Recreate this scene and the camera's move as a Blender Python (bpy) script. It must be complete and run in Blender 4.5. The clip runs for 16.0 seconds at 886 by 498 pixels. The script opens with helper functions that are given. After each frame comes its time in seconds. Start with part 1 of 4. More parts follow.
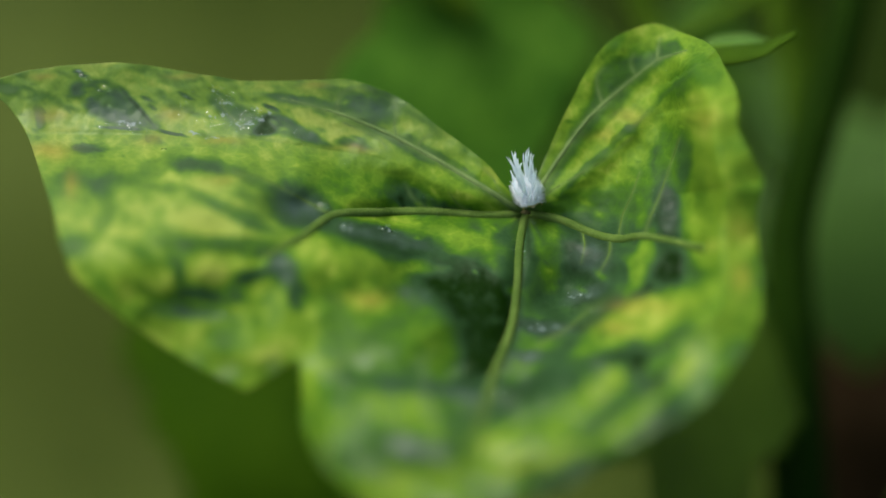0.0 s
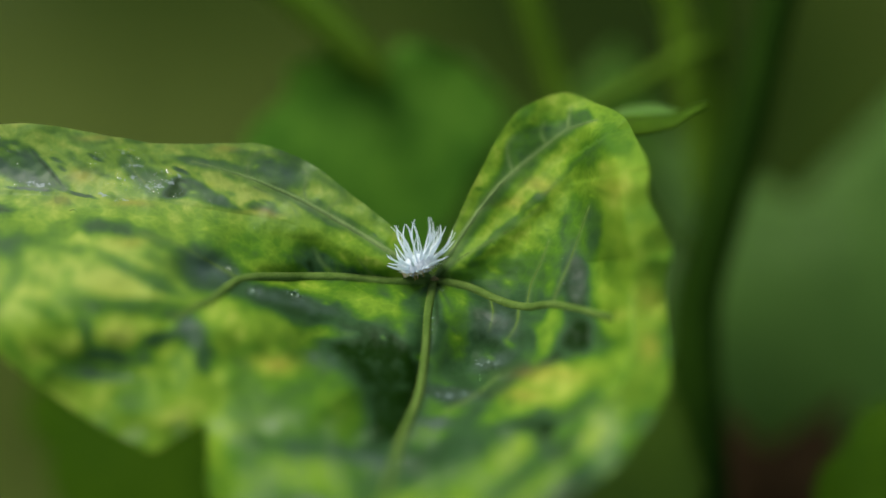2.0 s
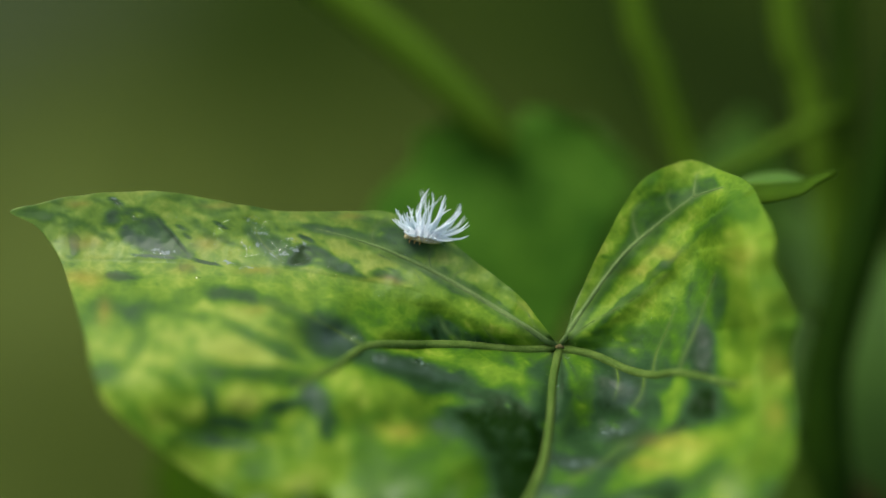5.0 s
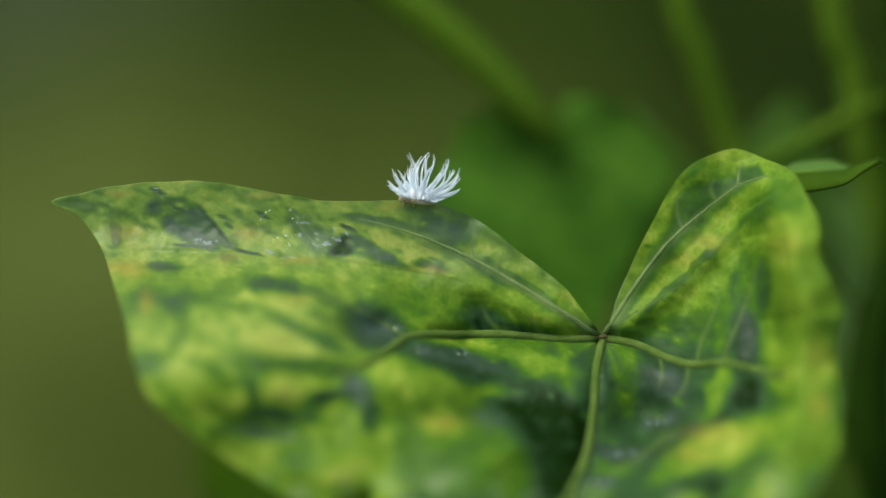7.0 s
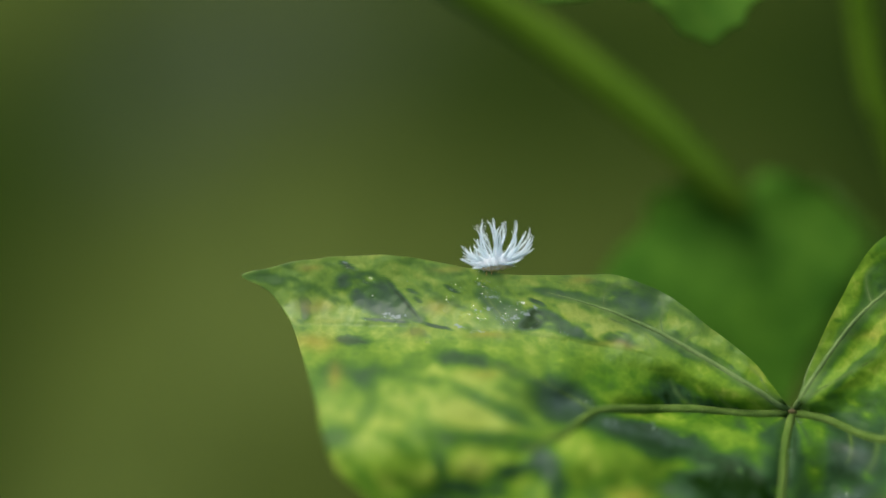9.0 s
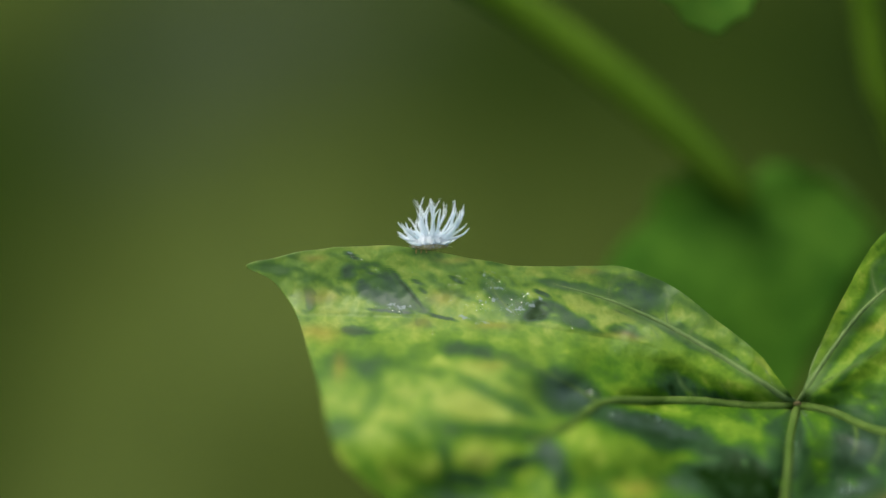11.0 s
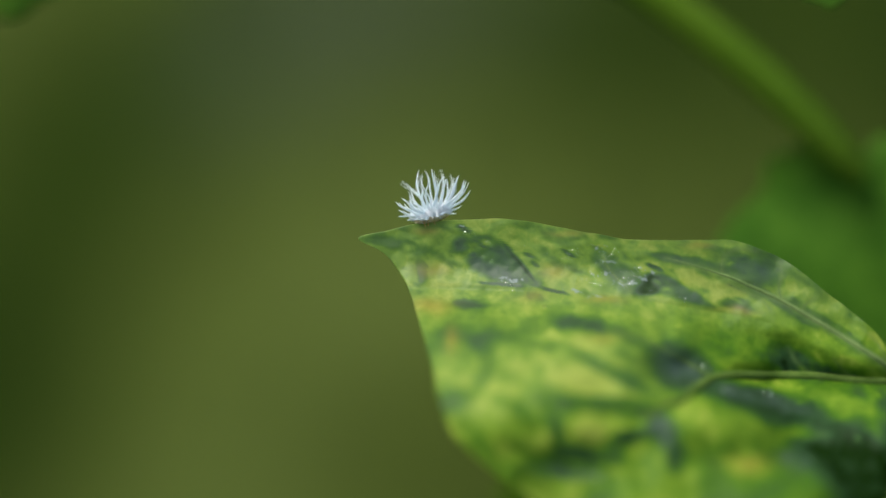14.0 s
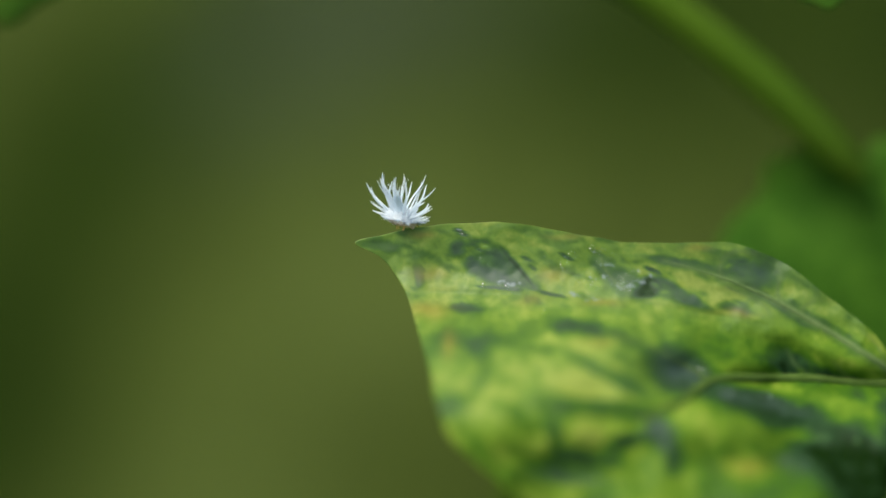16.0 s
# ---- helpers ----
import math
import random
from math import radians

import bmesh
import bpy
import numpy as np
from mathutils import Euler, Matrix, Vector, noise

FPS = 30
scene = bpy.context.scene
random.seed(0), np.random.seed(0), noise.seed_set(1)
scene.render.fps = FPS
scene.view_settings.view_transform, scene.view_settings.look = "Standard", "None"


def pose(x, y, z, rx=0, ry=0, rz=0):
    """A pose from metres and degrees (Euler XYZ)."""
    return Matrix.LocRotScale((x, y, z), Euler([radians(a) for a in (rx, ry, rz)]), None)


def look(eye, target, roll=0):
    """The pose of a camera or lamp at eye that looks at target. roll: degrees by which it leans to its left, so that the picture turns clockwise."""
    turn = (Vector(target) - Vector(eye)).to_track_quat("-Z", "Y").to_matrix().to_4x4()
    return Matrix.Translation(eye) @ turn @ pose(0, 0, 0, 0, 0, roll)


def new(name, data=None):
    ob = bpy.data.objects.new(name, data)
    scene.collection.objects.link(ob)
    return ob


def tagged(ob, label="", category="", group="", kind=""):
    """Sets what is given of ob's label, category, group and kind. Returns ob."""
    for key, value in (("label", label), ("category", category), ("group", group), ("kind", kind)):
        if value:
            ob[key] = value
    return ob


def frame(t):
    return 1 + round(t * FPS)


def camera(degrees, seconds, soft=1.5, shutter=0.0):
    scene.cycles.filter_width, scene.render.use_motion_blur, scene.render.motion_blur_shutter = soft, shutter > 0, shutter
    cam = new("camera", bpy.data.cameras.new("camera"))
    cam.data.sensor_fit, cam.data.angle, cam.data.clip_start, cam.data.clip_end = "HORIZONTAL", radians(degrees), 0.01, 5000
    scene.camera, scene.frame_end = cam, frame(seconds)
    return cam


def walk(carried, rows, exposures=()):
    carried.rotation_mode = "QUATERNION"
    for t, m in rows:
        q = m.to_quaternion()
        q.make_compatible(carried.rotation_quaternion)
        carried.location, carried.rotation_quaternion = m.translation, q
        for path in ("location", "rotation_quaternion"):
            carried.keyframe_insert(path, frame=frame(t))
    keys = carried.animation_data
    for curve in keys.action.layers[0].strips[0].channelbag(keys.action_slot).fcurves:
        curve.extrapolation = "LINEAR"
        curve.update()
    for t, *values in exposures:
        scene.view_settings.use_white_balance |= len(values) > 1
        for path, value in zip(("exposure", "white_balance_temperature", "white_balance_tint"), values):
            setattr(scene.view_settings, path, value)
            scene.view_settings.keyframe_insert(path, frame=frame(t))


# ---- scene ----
# Close view of a mottled lobed leaf on which a small white wax-tufted larva crawls along the rim.
TILT, REACH, LENS = 35.0, 0.40, 12.0  # the camera's usual dip, its distance to the leaf, its angle
cam = camera(LENS, 16.0, soft=1.5)
cam.data.dof.use_dof = True
cam.data.dof.focus_distance = REACH - 0.0005
cam.data.dof.aperture_fstop = 5.0

PATH = [
    (0.0, pose(-0.00119, -0.32839, 0.93068, 53.254, -0.044, -1.462)),
    (0.5, pose(0.00111, -0.32951, 0.93028, 53.855, -0.187, -1.469)),
    (1.0, pose(0.00024, -0.32849, 0.93245, 53.822, -0.666, -1.430)),
    (1.5, pose(-0.00086, -0.32923, 0.93151, 53.844, -1.051, -1.532)),
    (2.0, pose(-0.00269, -0.32898, 0.92944, 54.359, -1.569, -2.150)),
    (2.5, pose(-0.00280, -0.32873, 0.92935, 54.183, -1.176, -1.828)),
    (3.0, pose(0.00075, -0.32777, 0.92995, 54.179, -0.685, -0.979)),
    (3.5, pose(0.00123, -0.32744, 0.93172, 54.127, -0.311, -0.442)),
    (4.0, pose(-0.00093, -0.32826, 0.92982, 54.865, -0.409, -0.625)),
    (6.5, pose(0.00009, -0.32876, 0.92750, 55.536, -0.257, -0.110)),
    (7.0, pose(0.00000, -0.32643, 0.92857, 55.000, 0.000, -0.000)),
    (7.5, pose(0.00003, -0.32677, 0.92841, 55.034, 0.268, 0.341)),
    (8.0, pose(0.00234, -0.32653, 0.92849, 55.753, 0.705, 1.258)),
    (8.5, pose(0.00193, -0.32621, 0.92802, 56.001, 0.972, 1.208)),
    (9.0, pose(0.00107, -0.32694, 0.92833, 56.108, 1.499, 2.266)),
    (11.5, pose(-0.00025, -0.32595, 0.92875, 55.855, 1.232, 2.347)),
    (12.0, pose(-0.00036, -0.32636, 0.92997, 55.955, 1.318, 2.692)),
    (12.5, pose(0.00008, -0.32570, 0.92878, 56.245, 1.472, 2.818)),
    (13.0, pose(-0.00056, -0.32636, 0.92666, 56.005, 1.751, 3.212)),
    (13.5, pose(-0.00074, -0.32532, 0.92851, 55.595, 1.783, 3.532)),
    (14.0, pose(-0.00068, -0.32516, 0.92836, 55.508, 1.924, 3.615)),
    (14.5, pose(-0.00133, -0.32477, 0.92695, 55.641, 2.469, 4.010)),
    (15.0, pose(0.00017, -0.32450, 0.92670, 55.561, 2.387, 4.114)),
    (15.5, pose(0.00097, -0.32469, 0.92611, 55.700, 2.224, 3.676)),
    (16.0, pose(0.00059, -0.32405, 0.92729, 55.597, 2.247, 3.587)),
]
walk(cam, PATH)

# ---- sky and light ----
world = bpy.data.worlds.new("sky")
scene.world = world
world.use_nodes = True
wn = world.node_tree.nodes
sky = wn.new("ShaderNodeTexSky")
sky.sky_type, sky.sun_disc = "NISHITA", False
sky.sun_elevation, sky.sun_rotation = radians(67), radians(-70)
sky.air_density, sky.dust_density, sky.ozone_density = 0.9, 5.0, 0.8
world.node_tree.links.new(sky.outputs[0], wn["Background"].inputs[0])
wn["Background"].inputs[1].default_value = 0.19
sun = new("sun", bpy.data.lights.new("sun", "SUN"))
sun.data.energy, sun.data.angle, sun.data.color = 2.6, radians(38), (1.0, 1.0, 0.96)
sun.matrix_world = look((-1.0, 0.35, 3.2), (0, 0, 0.7))
scene.view_settings.exposure = 0.0

# ---- plan: a grid of 0.0536 mm laid out from the hub of the leaf, across and up the plane that the camera faces; mm behind it ----
DIP = radians(TILT)
AHEAD = np.array([0, math.cos(DIP), -math.sin(DIP)])
UP = np.array([0, math.sin(DIP), math.cos(DIP)])
ACROSS = np.array([1.0, 0, 0])
STAND = np.array([0, 0, 0.70]) - REACH * AHEAD
GRID = math.tan(radians(LENS / 2)) / 784
UNIT = GRID * REACH  # one grid unit in metres


def spot(x, y, back=0.0):
    """The place x units across and y up from the leaf's hub, at that many mm behind the plane of focus."""
    x, y, back = (np.asarray(v, float)[..., None] for v in (x, y, back))
    return STAND + (REACH + back * 0.001) * (AHEAD + (282 + x) * GRID * ACROSS + (y - 156) * GRID * UP)


def smooth(a, b, v):
    t = np.clip((v - a) / (b - a), 0, 1)
    return t * t * (3 - 2 * t)


def spline(points, steps):
    """Catmull-Rom through the points, open, as an array."""
    p = np.array(points, float)
    p = np.vstack([2 * p[0] - p[1], p, 2 * p[-1] - p[-2]])
    out = []
    for i in range(1, len(p) - 2):
        for k in range(steps):
            t = k / steps
            out.append(0.5 * (2 * p[i] + (p[i + 1] - p[i - 1]) * t + (2 * p[i - 1] - 5 * p[i] + 4 * p[i + 1] - p[i + 2]) * t * t
                              + (3 * p[i] - p[i - 1] - 3 * p[i + 1] + p[i + 2]) * t ** 3))
    out.append(p[-2])
    return np.array(out)


def wave(x, y, scale, seed):
    """Smooth noise, about -1 to 1, at places of the plan."""
    flat = [noise.noise((a / scale + seed * 7.3, b / scale - seed * 3.1, seed * 1.7)) for a, b in zip(np.ravel(x), np.ravel(y))]
    return np.array(flat).reshape(np.shape(x))


# ---- materials ----
def material(name):
    m = bpy.data.materials.new(name)
    m.use_nodes = True
    nt = m.node_tree
    return m, nt, nt.nodes["Principled BSDF"]


def ramp(nt, source, stops):
    node = nt.nodes.new("ShaderNodeValToRGB")
    el = node.color_ramp.elements
    while len(el) < len(stops):
        el.new(0.5)
    for e, (at, colour) in zip(el, stops):
        e.position, e.color = at, (*colour, 1)
    nt.links.new(source, node.inputs[0])
    return node


def noise_node(nt, scale, detail=3.0, rough=0.55):
    co = nt.nodes.new("ShaderNodeTexCoord")
    n = nt.nodes.new("ShaderNodeTexNoise")
    n.inputs["Scale"].default_value, n.inputs["Detail"].default_value, n.inputs["Roughness"].default_value = scale, detail, rough
    nt.links.new(co.outputs["Object"], n.inputs["Vector"])
    return n


def maths(nt, op, a, b, c=None):
    n = nt.nodes.new("ShaderNodeMath")
    n.operation = op
    for i, v in enumerate((a, b, c)):
        if v is None:
            continue
        if isinstance(v, (int, float)):
            n.inputs[i].default_value = v
        else:
            nt.links.new(v, n.inputs[i])
    return n.outputs[0]


def bump(nt, bsdf, height, strength, distance):
    b = nt.nodes.new("ShaderNodeBump")
    b.inputs["Strength"].default_value, b.inputs["Distance"].default_value = strength, distance
    nt.links.new(height, b.inputs["Height"])
    nt.links.new(b.outputs[0], bsdf.inputs["Normal"])


def see_through(nt, bsdf, colour, share):
    """Lets part of the light shine through a thin blade."""
    tr = nt.nodes.new("ShaderNodeBsdfTranslucent")
    mix = nt.nodes.new("ShaderNodeMixShader")
    mix.inputs[0].default_value = share
    nt.links.new(colour, tr.inputs[0])
    nt.links.new(bsdf.outputs[0], mix.inputs[1])
    nt.links.new(tr.outputs[0], mix.inputs[2])
    nt.links.new(mix.outputs[0], nt.nodes["Material Output"].inputs[0])


def mottled_blade():
    """Virus-mottled leaf: dark green islands in yellow-green, orange flecks, wet slate films, silvery lifted skin;
    shade, sky sheen and glints painted in.
    """
    m, nt, bsdf = material("mottled_blade")

    def painted(name):
        node = nt.nodes.new("ShaderNodeAttribute")
        node.attribute_name = name
        return node.outputs["Fac"]

    def blend(first, second, share):
        mix = nt.nodes.new("ShaderNodeMix")
        mix.data_type = "RGBA"
        nt.links.new(first, mix.inputs[6])
        mix.inputs[7].default_value = (*second, 1)
        nt.links.new(share, mix.inputs[0])
        return mix.outputs[2]

    tone, wet, rust, skin_glint, sheen, rib = (painted(k) for k in ("tone", "wet", "rust", "skin_glint", "sheen", "rib"))
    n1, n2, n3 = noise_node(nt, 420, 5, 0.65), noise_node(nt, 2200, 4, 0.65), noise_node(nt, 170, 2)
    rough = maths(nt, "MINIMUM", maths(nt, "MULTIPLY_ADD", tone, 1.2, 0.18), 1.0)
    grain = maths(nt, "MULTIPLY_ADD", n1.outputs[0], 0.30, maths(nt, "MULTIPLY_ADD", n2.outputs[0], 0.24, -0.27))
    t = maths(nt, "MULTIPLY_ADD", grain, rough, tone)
    co = nt.nodes.new("ShaderNodeTexCoord")
    net = nt.nodes.new("ShaderNodeTexVoronoi")
    net.feature = "DISTANCE_TO_EDGE"
    net.inputs["Scale"].default_value = 900
    warp = nt.nodes.new("ShaderNodeVectorMath")
    warp.operation = "MULTIPLY_ADD"
    warp.inputs[1].default_value = (0.0012, 0.0012, 0.0012)
    nt.links.new(n1.outputs["Color"], warp.inputs[0])
    nt.links.new(co.outputs["Object"], warp.inputs[2])
    nt.links.new(warp.outputs[0], net.inputs["Vector"])
    cell = maths(nt, "MINIMUM", maths(nt, "MULTIPLY", net.outputs["Distance"], 5.0), 1.0)
    t = maths(nt, "MULTIPLY_ADD", maths(nt, "MULTIPLY_ADD", cell, -0.07, 0.045), rough, t)
    colour = ramp(nt, t, [(0.0, (0.006, 0.022, 0.002)), (0.22, (0.029, 0.078, 0.023)), (0.48, (0.060, 0.154, 0.009)),
                          (0.76, (0.150, 0.270, 0.018)), (1.0, (0.308, 0.388, 0.055))]).outputs[0]
    # greyish haze of the sky's sheen, mixed into the colour
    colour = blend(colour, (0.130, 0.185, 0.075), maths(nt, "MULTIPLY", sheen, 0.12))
    colour = blend(colour, (0.42, 0.24, 0.05), maths(nt, "MULTIPLY", rust, n3.outputs[0]))
    # bluish sky reflection painted onto the wet dark islands
    sky_tint = maths(nt, "MULTIPLY", maths(nt, "MULTIPLY", wet, maths(nt, "MINIMUM", maths(nt, "MULTIPLY", t, 6.0), 1.0)), maths(nt, "SUBTRACT", 0.80, t))
    colour = blend(colour, (0.070, 0.105, 0.092), maths(nt, "MAXIMUM", sky_tint, 0.0))
    colour = blend(colour, (0.122, 0.195, 0.052), maths(nt, "MULTIPLY", rib, 0.50))
    # silvery lifted skin and painted glints in ragged shreds
    shred = noise_node(nt, 2300, 3, 0.6)
    torn = maths(nt, "MULTIPLY", maths(nt, "SUBTRACT", maths(nt, "MULTIPLY_ADD", skin_glint, 0.34, shred.outputs[0]), 0.72), 7.0)
    torn = maths(nt, "MINIMUM", maths(nt, "MAXIMUM", torn, 0.0), 0.7)
    colour = blend(colour, (0.24, 0.31, 0.30), torn)
    nt.links.new(colour, bsdf.inputs["Base Color"])
    nt.links.new(maths(nt, "MULTIPLY_ADD", wet, -0.12, 0.46), bsdf.inputs["Roughness"])
    nt.links.new(maths(nt, "MINIMUM", maths(nt, "MULTIPLY_ADD", t, 1.6, 0.02), maths(nt, "MULTIPLY_ADD", sheen, 0.30, 0.08)), bsdf.inputs["Specular IOR Level"])
    nt.links.new(maths(nt, "MULTIPLY", wet, 0.04), bsdf.inputs["Coat Weight"])
    bsdf.inputs["Coat Roughness"].default_value = 0.16
    rip = nt.nodes.new("ShaderNodeBump")
    rip.inputs["Strength"].default_value, rip.inputs["Distance"].default_value = 0.25, 0.0004
    nt.links.new(noise_node(nt, 1100, 4, 0.6).outputs[0], rip.inputs["Height"])
    nt.links.new(rip.outputs[0], bsdf.inputs["Coat Normal"])
    relief_map = maths(nt, "ADD", maths(nt, "MULTIPLY", torn, 1.4), maths(nt, "MULTIPLY_ADD", n2.outputs[0], 0.8, maths(nt, "MULTIPLY", cell, 0.3)))
    bump(nt, bsdf, relief_map, 0.10, 0.0003)
    see_through(nt, bsdf, colour, 0.22)
    return m


def green(name, dark, light, scale=60.0, rough=0.45, through_share=0.3, shine=0.12):
    """A plain leaf or stalk green with blotches at two scales."""
    m, nt, bsdf = material(name)
    n1, n2 = noise_node(nt, scale, 3), noise_node(nt, scale * 9, 2)
    f = maths(nt, "MULTIPLY_ADD", n2.outputs[0], 0.3, maths(nt, "SUBTRACT", n1.outputs[0], 0.15))
    c = ramp(nt, f, [(0.32, dark), (0.68, light)])
    nt.links.new(c.outputs[0], bsdf.inputs["Base Color"])
    bsdf.inputs["Roughness"].default_value = rough
    bsdf.inputs["Specular IOR Level"].default_value = shine
    bump(nt, bsdf, n2.outputs[0], 0.3, 0.0005)
    if through_share:
        see_through(nt, bsdf, c.outputs[0], through_share)
    return m


def wax():
    m, nt, bsdf = material("white_wax")
    n = noise_node(nt, 2600, 3)
    c = ramp(nt, n.outputs[0], [(0.3, (0.88, 0.955, 0.975)), (0.7, (0.94, 0.985, 1.0))])
    nt.links.new(c.outputs[0], bsdf.inputs["Base Color"])
    bsdf.inputs["Roughness"].default_value = 0.7
    bump(nt, bsdf, n.outputs[0], 0.25, 0.0001)
    bsdf.inputs["Specular IOR Level"].default_value = 0.1
    see_through(nt, bsdf, c.outputs[0], 0.55)
    return m


def water():
    m, nt, bsdf = material("water")
    bsdf.inputs["Base Color"].default_value = (1, 1, 1, 1)
    bsdf.inputs["Roughness"].default_value = 0.02
    bsdf.inputs["IOR"].default_value = 1.33
    bsdf.inputs["Transmission Weight"].default_value = 1.0
    return m


MOTTLED = mottled_blade()
VEIN = green("vein_green", (0.056, 0.108, 0.016), (0.096, 0.158, 0.030), 420, 0.75, 0, 0.06)
PALE_VEIN = green("pale_vein", (0.098, 0.164, 0.046), (0.148, 0.220, 0.070), 600, 0.75, 0, 0.06)
STALK = green("stalk_green", (0.084, 0.172, 0.008), (0.122, 0.230, 0.012), 40, 0.5, 0)
# stem green made darker, the shade it stands in included in the colour
SHADED_STALK = green("shaded_stem_green", (0.005, 0.017, 0.001), (0.013, 0.036, 0.002), 30, 0.8, 0, 0.03)
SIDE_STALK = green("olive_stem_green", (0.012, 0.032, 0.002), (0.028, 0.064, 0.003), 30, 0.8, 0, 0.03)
LEAF_DEEP = green("deep_green_leaf", (0.026, 0.100, 0.006), (0.086, 0.214, 0.017), 130, 0.6, 0.3, 0.04)
LEAF_MID = green("mid_green_leaf", (0.036, 0.112, 0.009), (0.074, 0.170, 0.015), 45)
# leaf green with the shade of the plants above put into its colour
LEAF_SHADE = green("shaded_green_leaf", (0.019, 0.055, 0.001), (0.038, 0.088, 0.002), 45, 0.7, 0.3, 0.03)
LEAF_LIME = green("lime_green_leaf", (0.060, 0.170, 0.012), (0.150, 0.300, 0.028), 60)
LEAF_SOFT = green("soft_grey_green_leaf", (0.056, 0.132, 0.018), (0.086, 0.182, 0.028), 45)
LEAF_OLIVE = green("olive_leaf", (0.036, 0.078, 0.004), (0.064, 0.125, 0.008), 45)
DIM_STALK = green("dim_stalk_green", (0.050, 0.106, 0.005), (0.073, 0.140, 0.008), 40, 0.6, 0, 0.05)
LEAF_DARK = green("dark_young_leaf", (0.026, 0.066, 0.002), (0.046, 0.100, 0.004), 90, 0.7, 0.2, 0.05)
LEAF_PALE = green("pale_young_leaf", (0.080, 0.180, 0.028), (0.115, 0.235, 0.040), 90)
WAX = wax()
WATER = water()
BROWN = green("dead_leaf_brown", (0.018, 0.012, 0.005), (0.036, 0.023, 0.009), 60, 0.9, 0.1, 0.02)
GRASS = green("grass_olive", (0.018, 0.036, 0.004), (0.036, 0.056, 0.008), 6, 0.6, 0.3)
CREAM = green("cream_skin", (0.52, 0.40, 0.20), (0.70, 0.58, 0.34), 1500, 0.5, 0.1)
KNOT = green("brownish_knot", (0.070, 0.060, 0.022), (0.12, 0.10, 0.04), 900, 0.6, 0)
AMBER = green("amber_leg", (0.42, 0.25, 0.07), (0.55, 0.36, 0.12), 1500, 0.4, 0)


# ---- mesh helpers ----
def mesh_of(name, verts, faces, mat, smooth_faces=True):
    me = bpy.data.meshes.new(name)
    me.from_pydata([tuple(v) for v in verts], [], faces)
    me.materials.append(mat)
    if smooth_faces:
        me.polygons.foreach_set("use_smooth", [True] * len(me.polygons))
    me.update()
    return me


def part(name, me, parent, label=""):
    ob = new(name, me)
    ob.parent = parent
    return tagged(ob, label)


def tube(name, line, radii, mat, sides=8, flat=1.0):
    """A closed tapered tube along the line; flat squeezes it across its side axis."""
    line = np.asarray(line, float)
    n = len(line)
    radii = np.interp(np.linspace(0, 1, n), np.linspace(0, 1, len(radii)), radii)
    tang = np.gradient(line, axis=0)
    tang /= np.linalg.norm(tang, axis=1)[:, None] + 1e-12
    side = np.cross(tang[0], (0.13, 0.31, 0.94))
    verts, faces = [], []
    for i in range(n):
        side = side - tang[i] * side.dot(tang[i])
        side /= np.linalg.norm(side)
        other = np.cross(tang[i], side)
        for k in range(sides):
            a = 2 * math.pi * k / sides
            verts.append(line[i] + radii[i] * (math.cos(a) * side * flat + math.sin(a) * other))
    for i in range(n - 1):
        for k in range(sides):
            j = (k + 1) % sides
            faces.append((i * sides + k, i * sides + j, (i + 1) * sides + j, (i + 1) * sides + k))
    faces.append(tuple(range(sides))[::-1])
    faces.append(tuple((n - 1) * sides + k for k in range(sides)))
    return mesh_of(name, verts, faces, mat)


def thing(name, place, label, category, group="", kind=""):
    ob = new(name)
    ob.location = place
    ob.empty_display_size = 0.01
    return tagged(ob, label, category, group, kind)


def local(points, ob):
    return np.asarray(points) - np.array(ob.location)


# ---- ground ----
GROUND = 0.40  # the soil lies this high, 0.3 m under the leaf


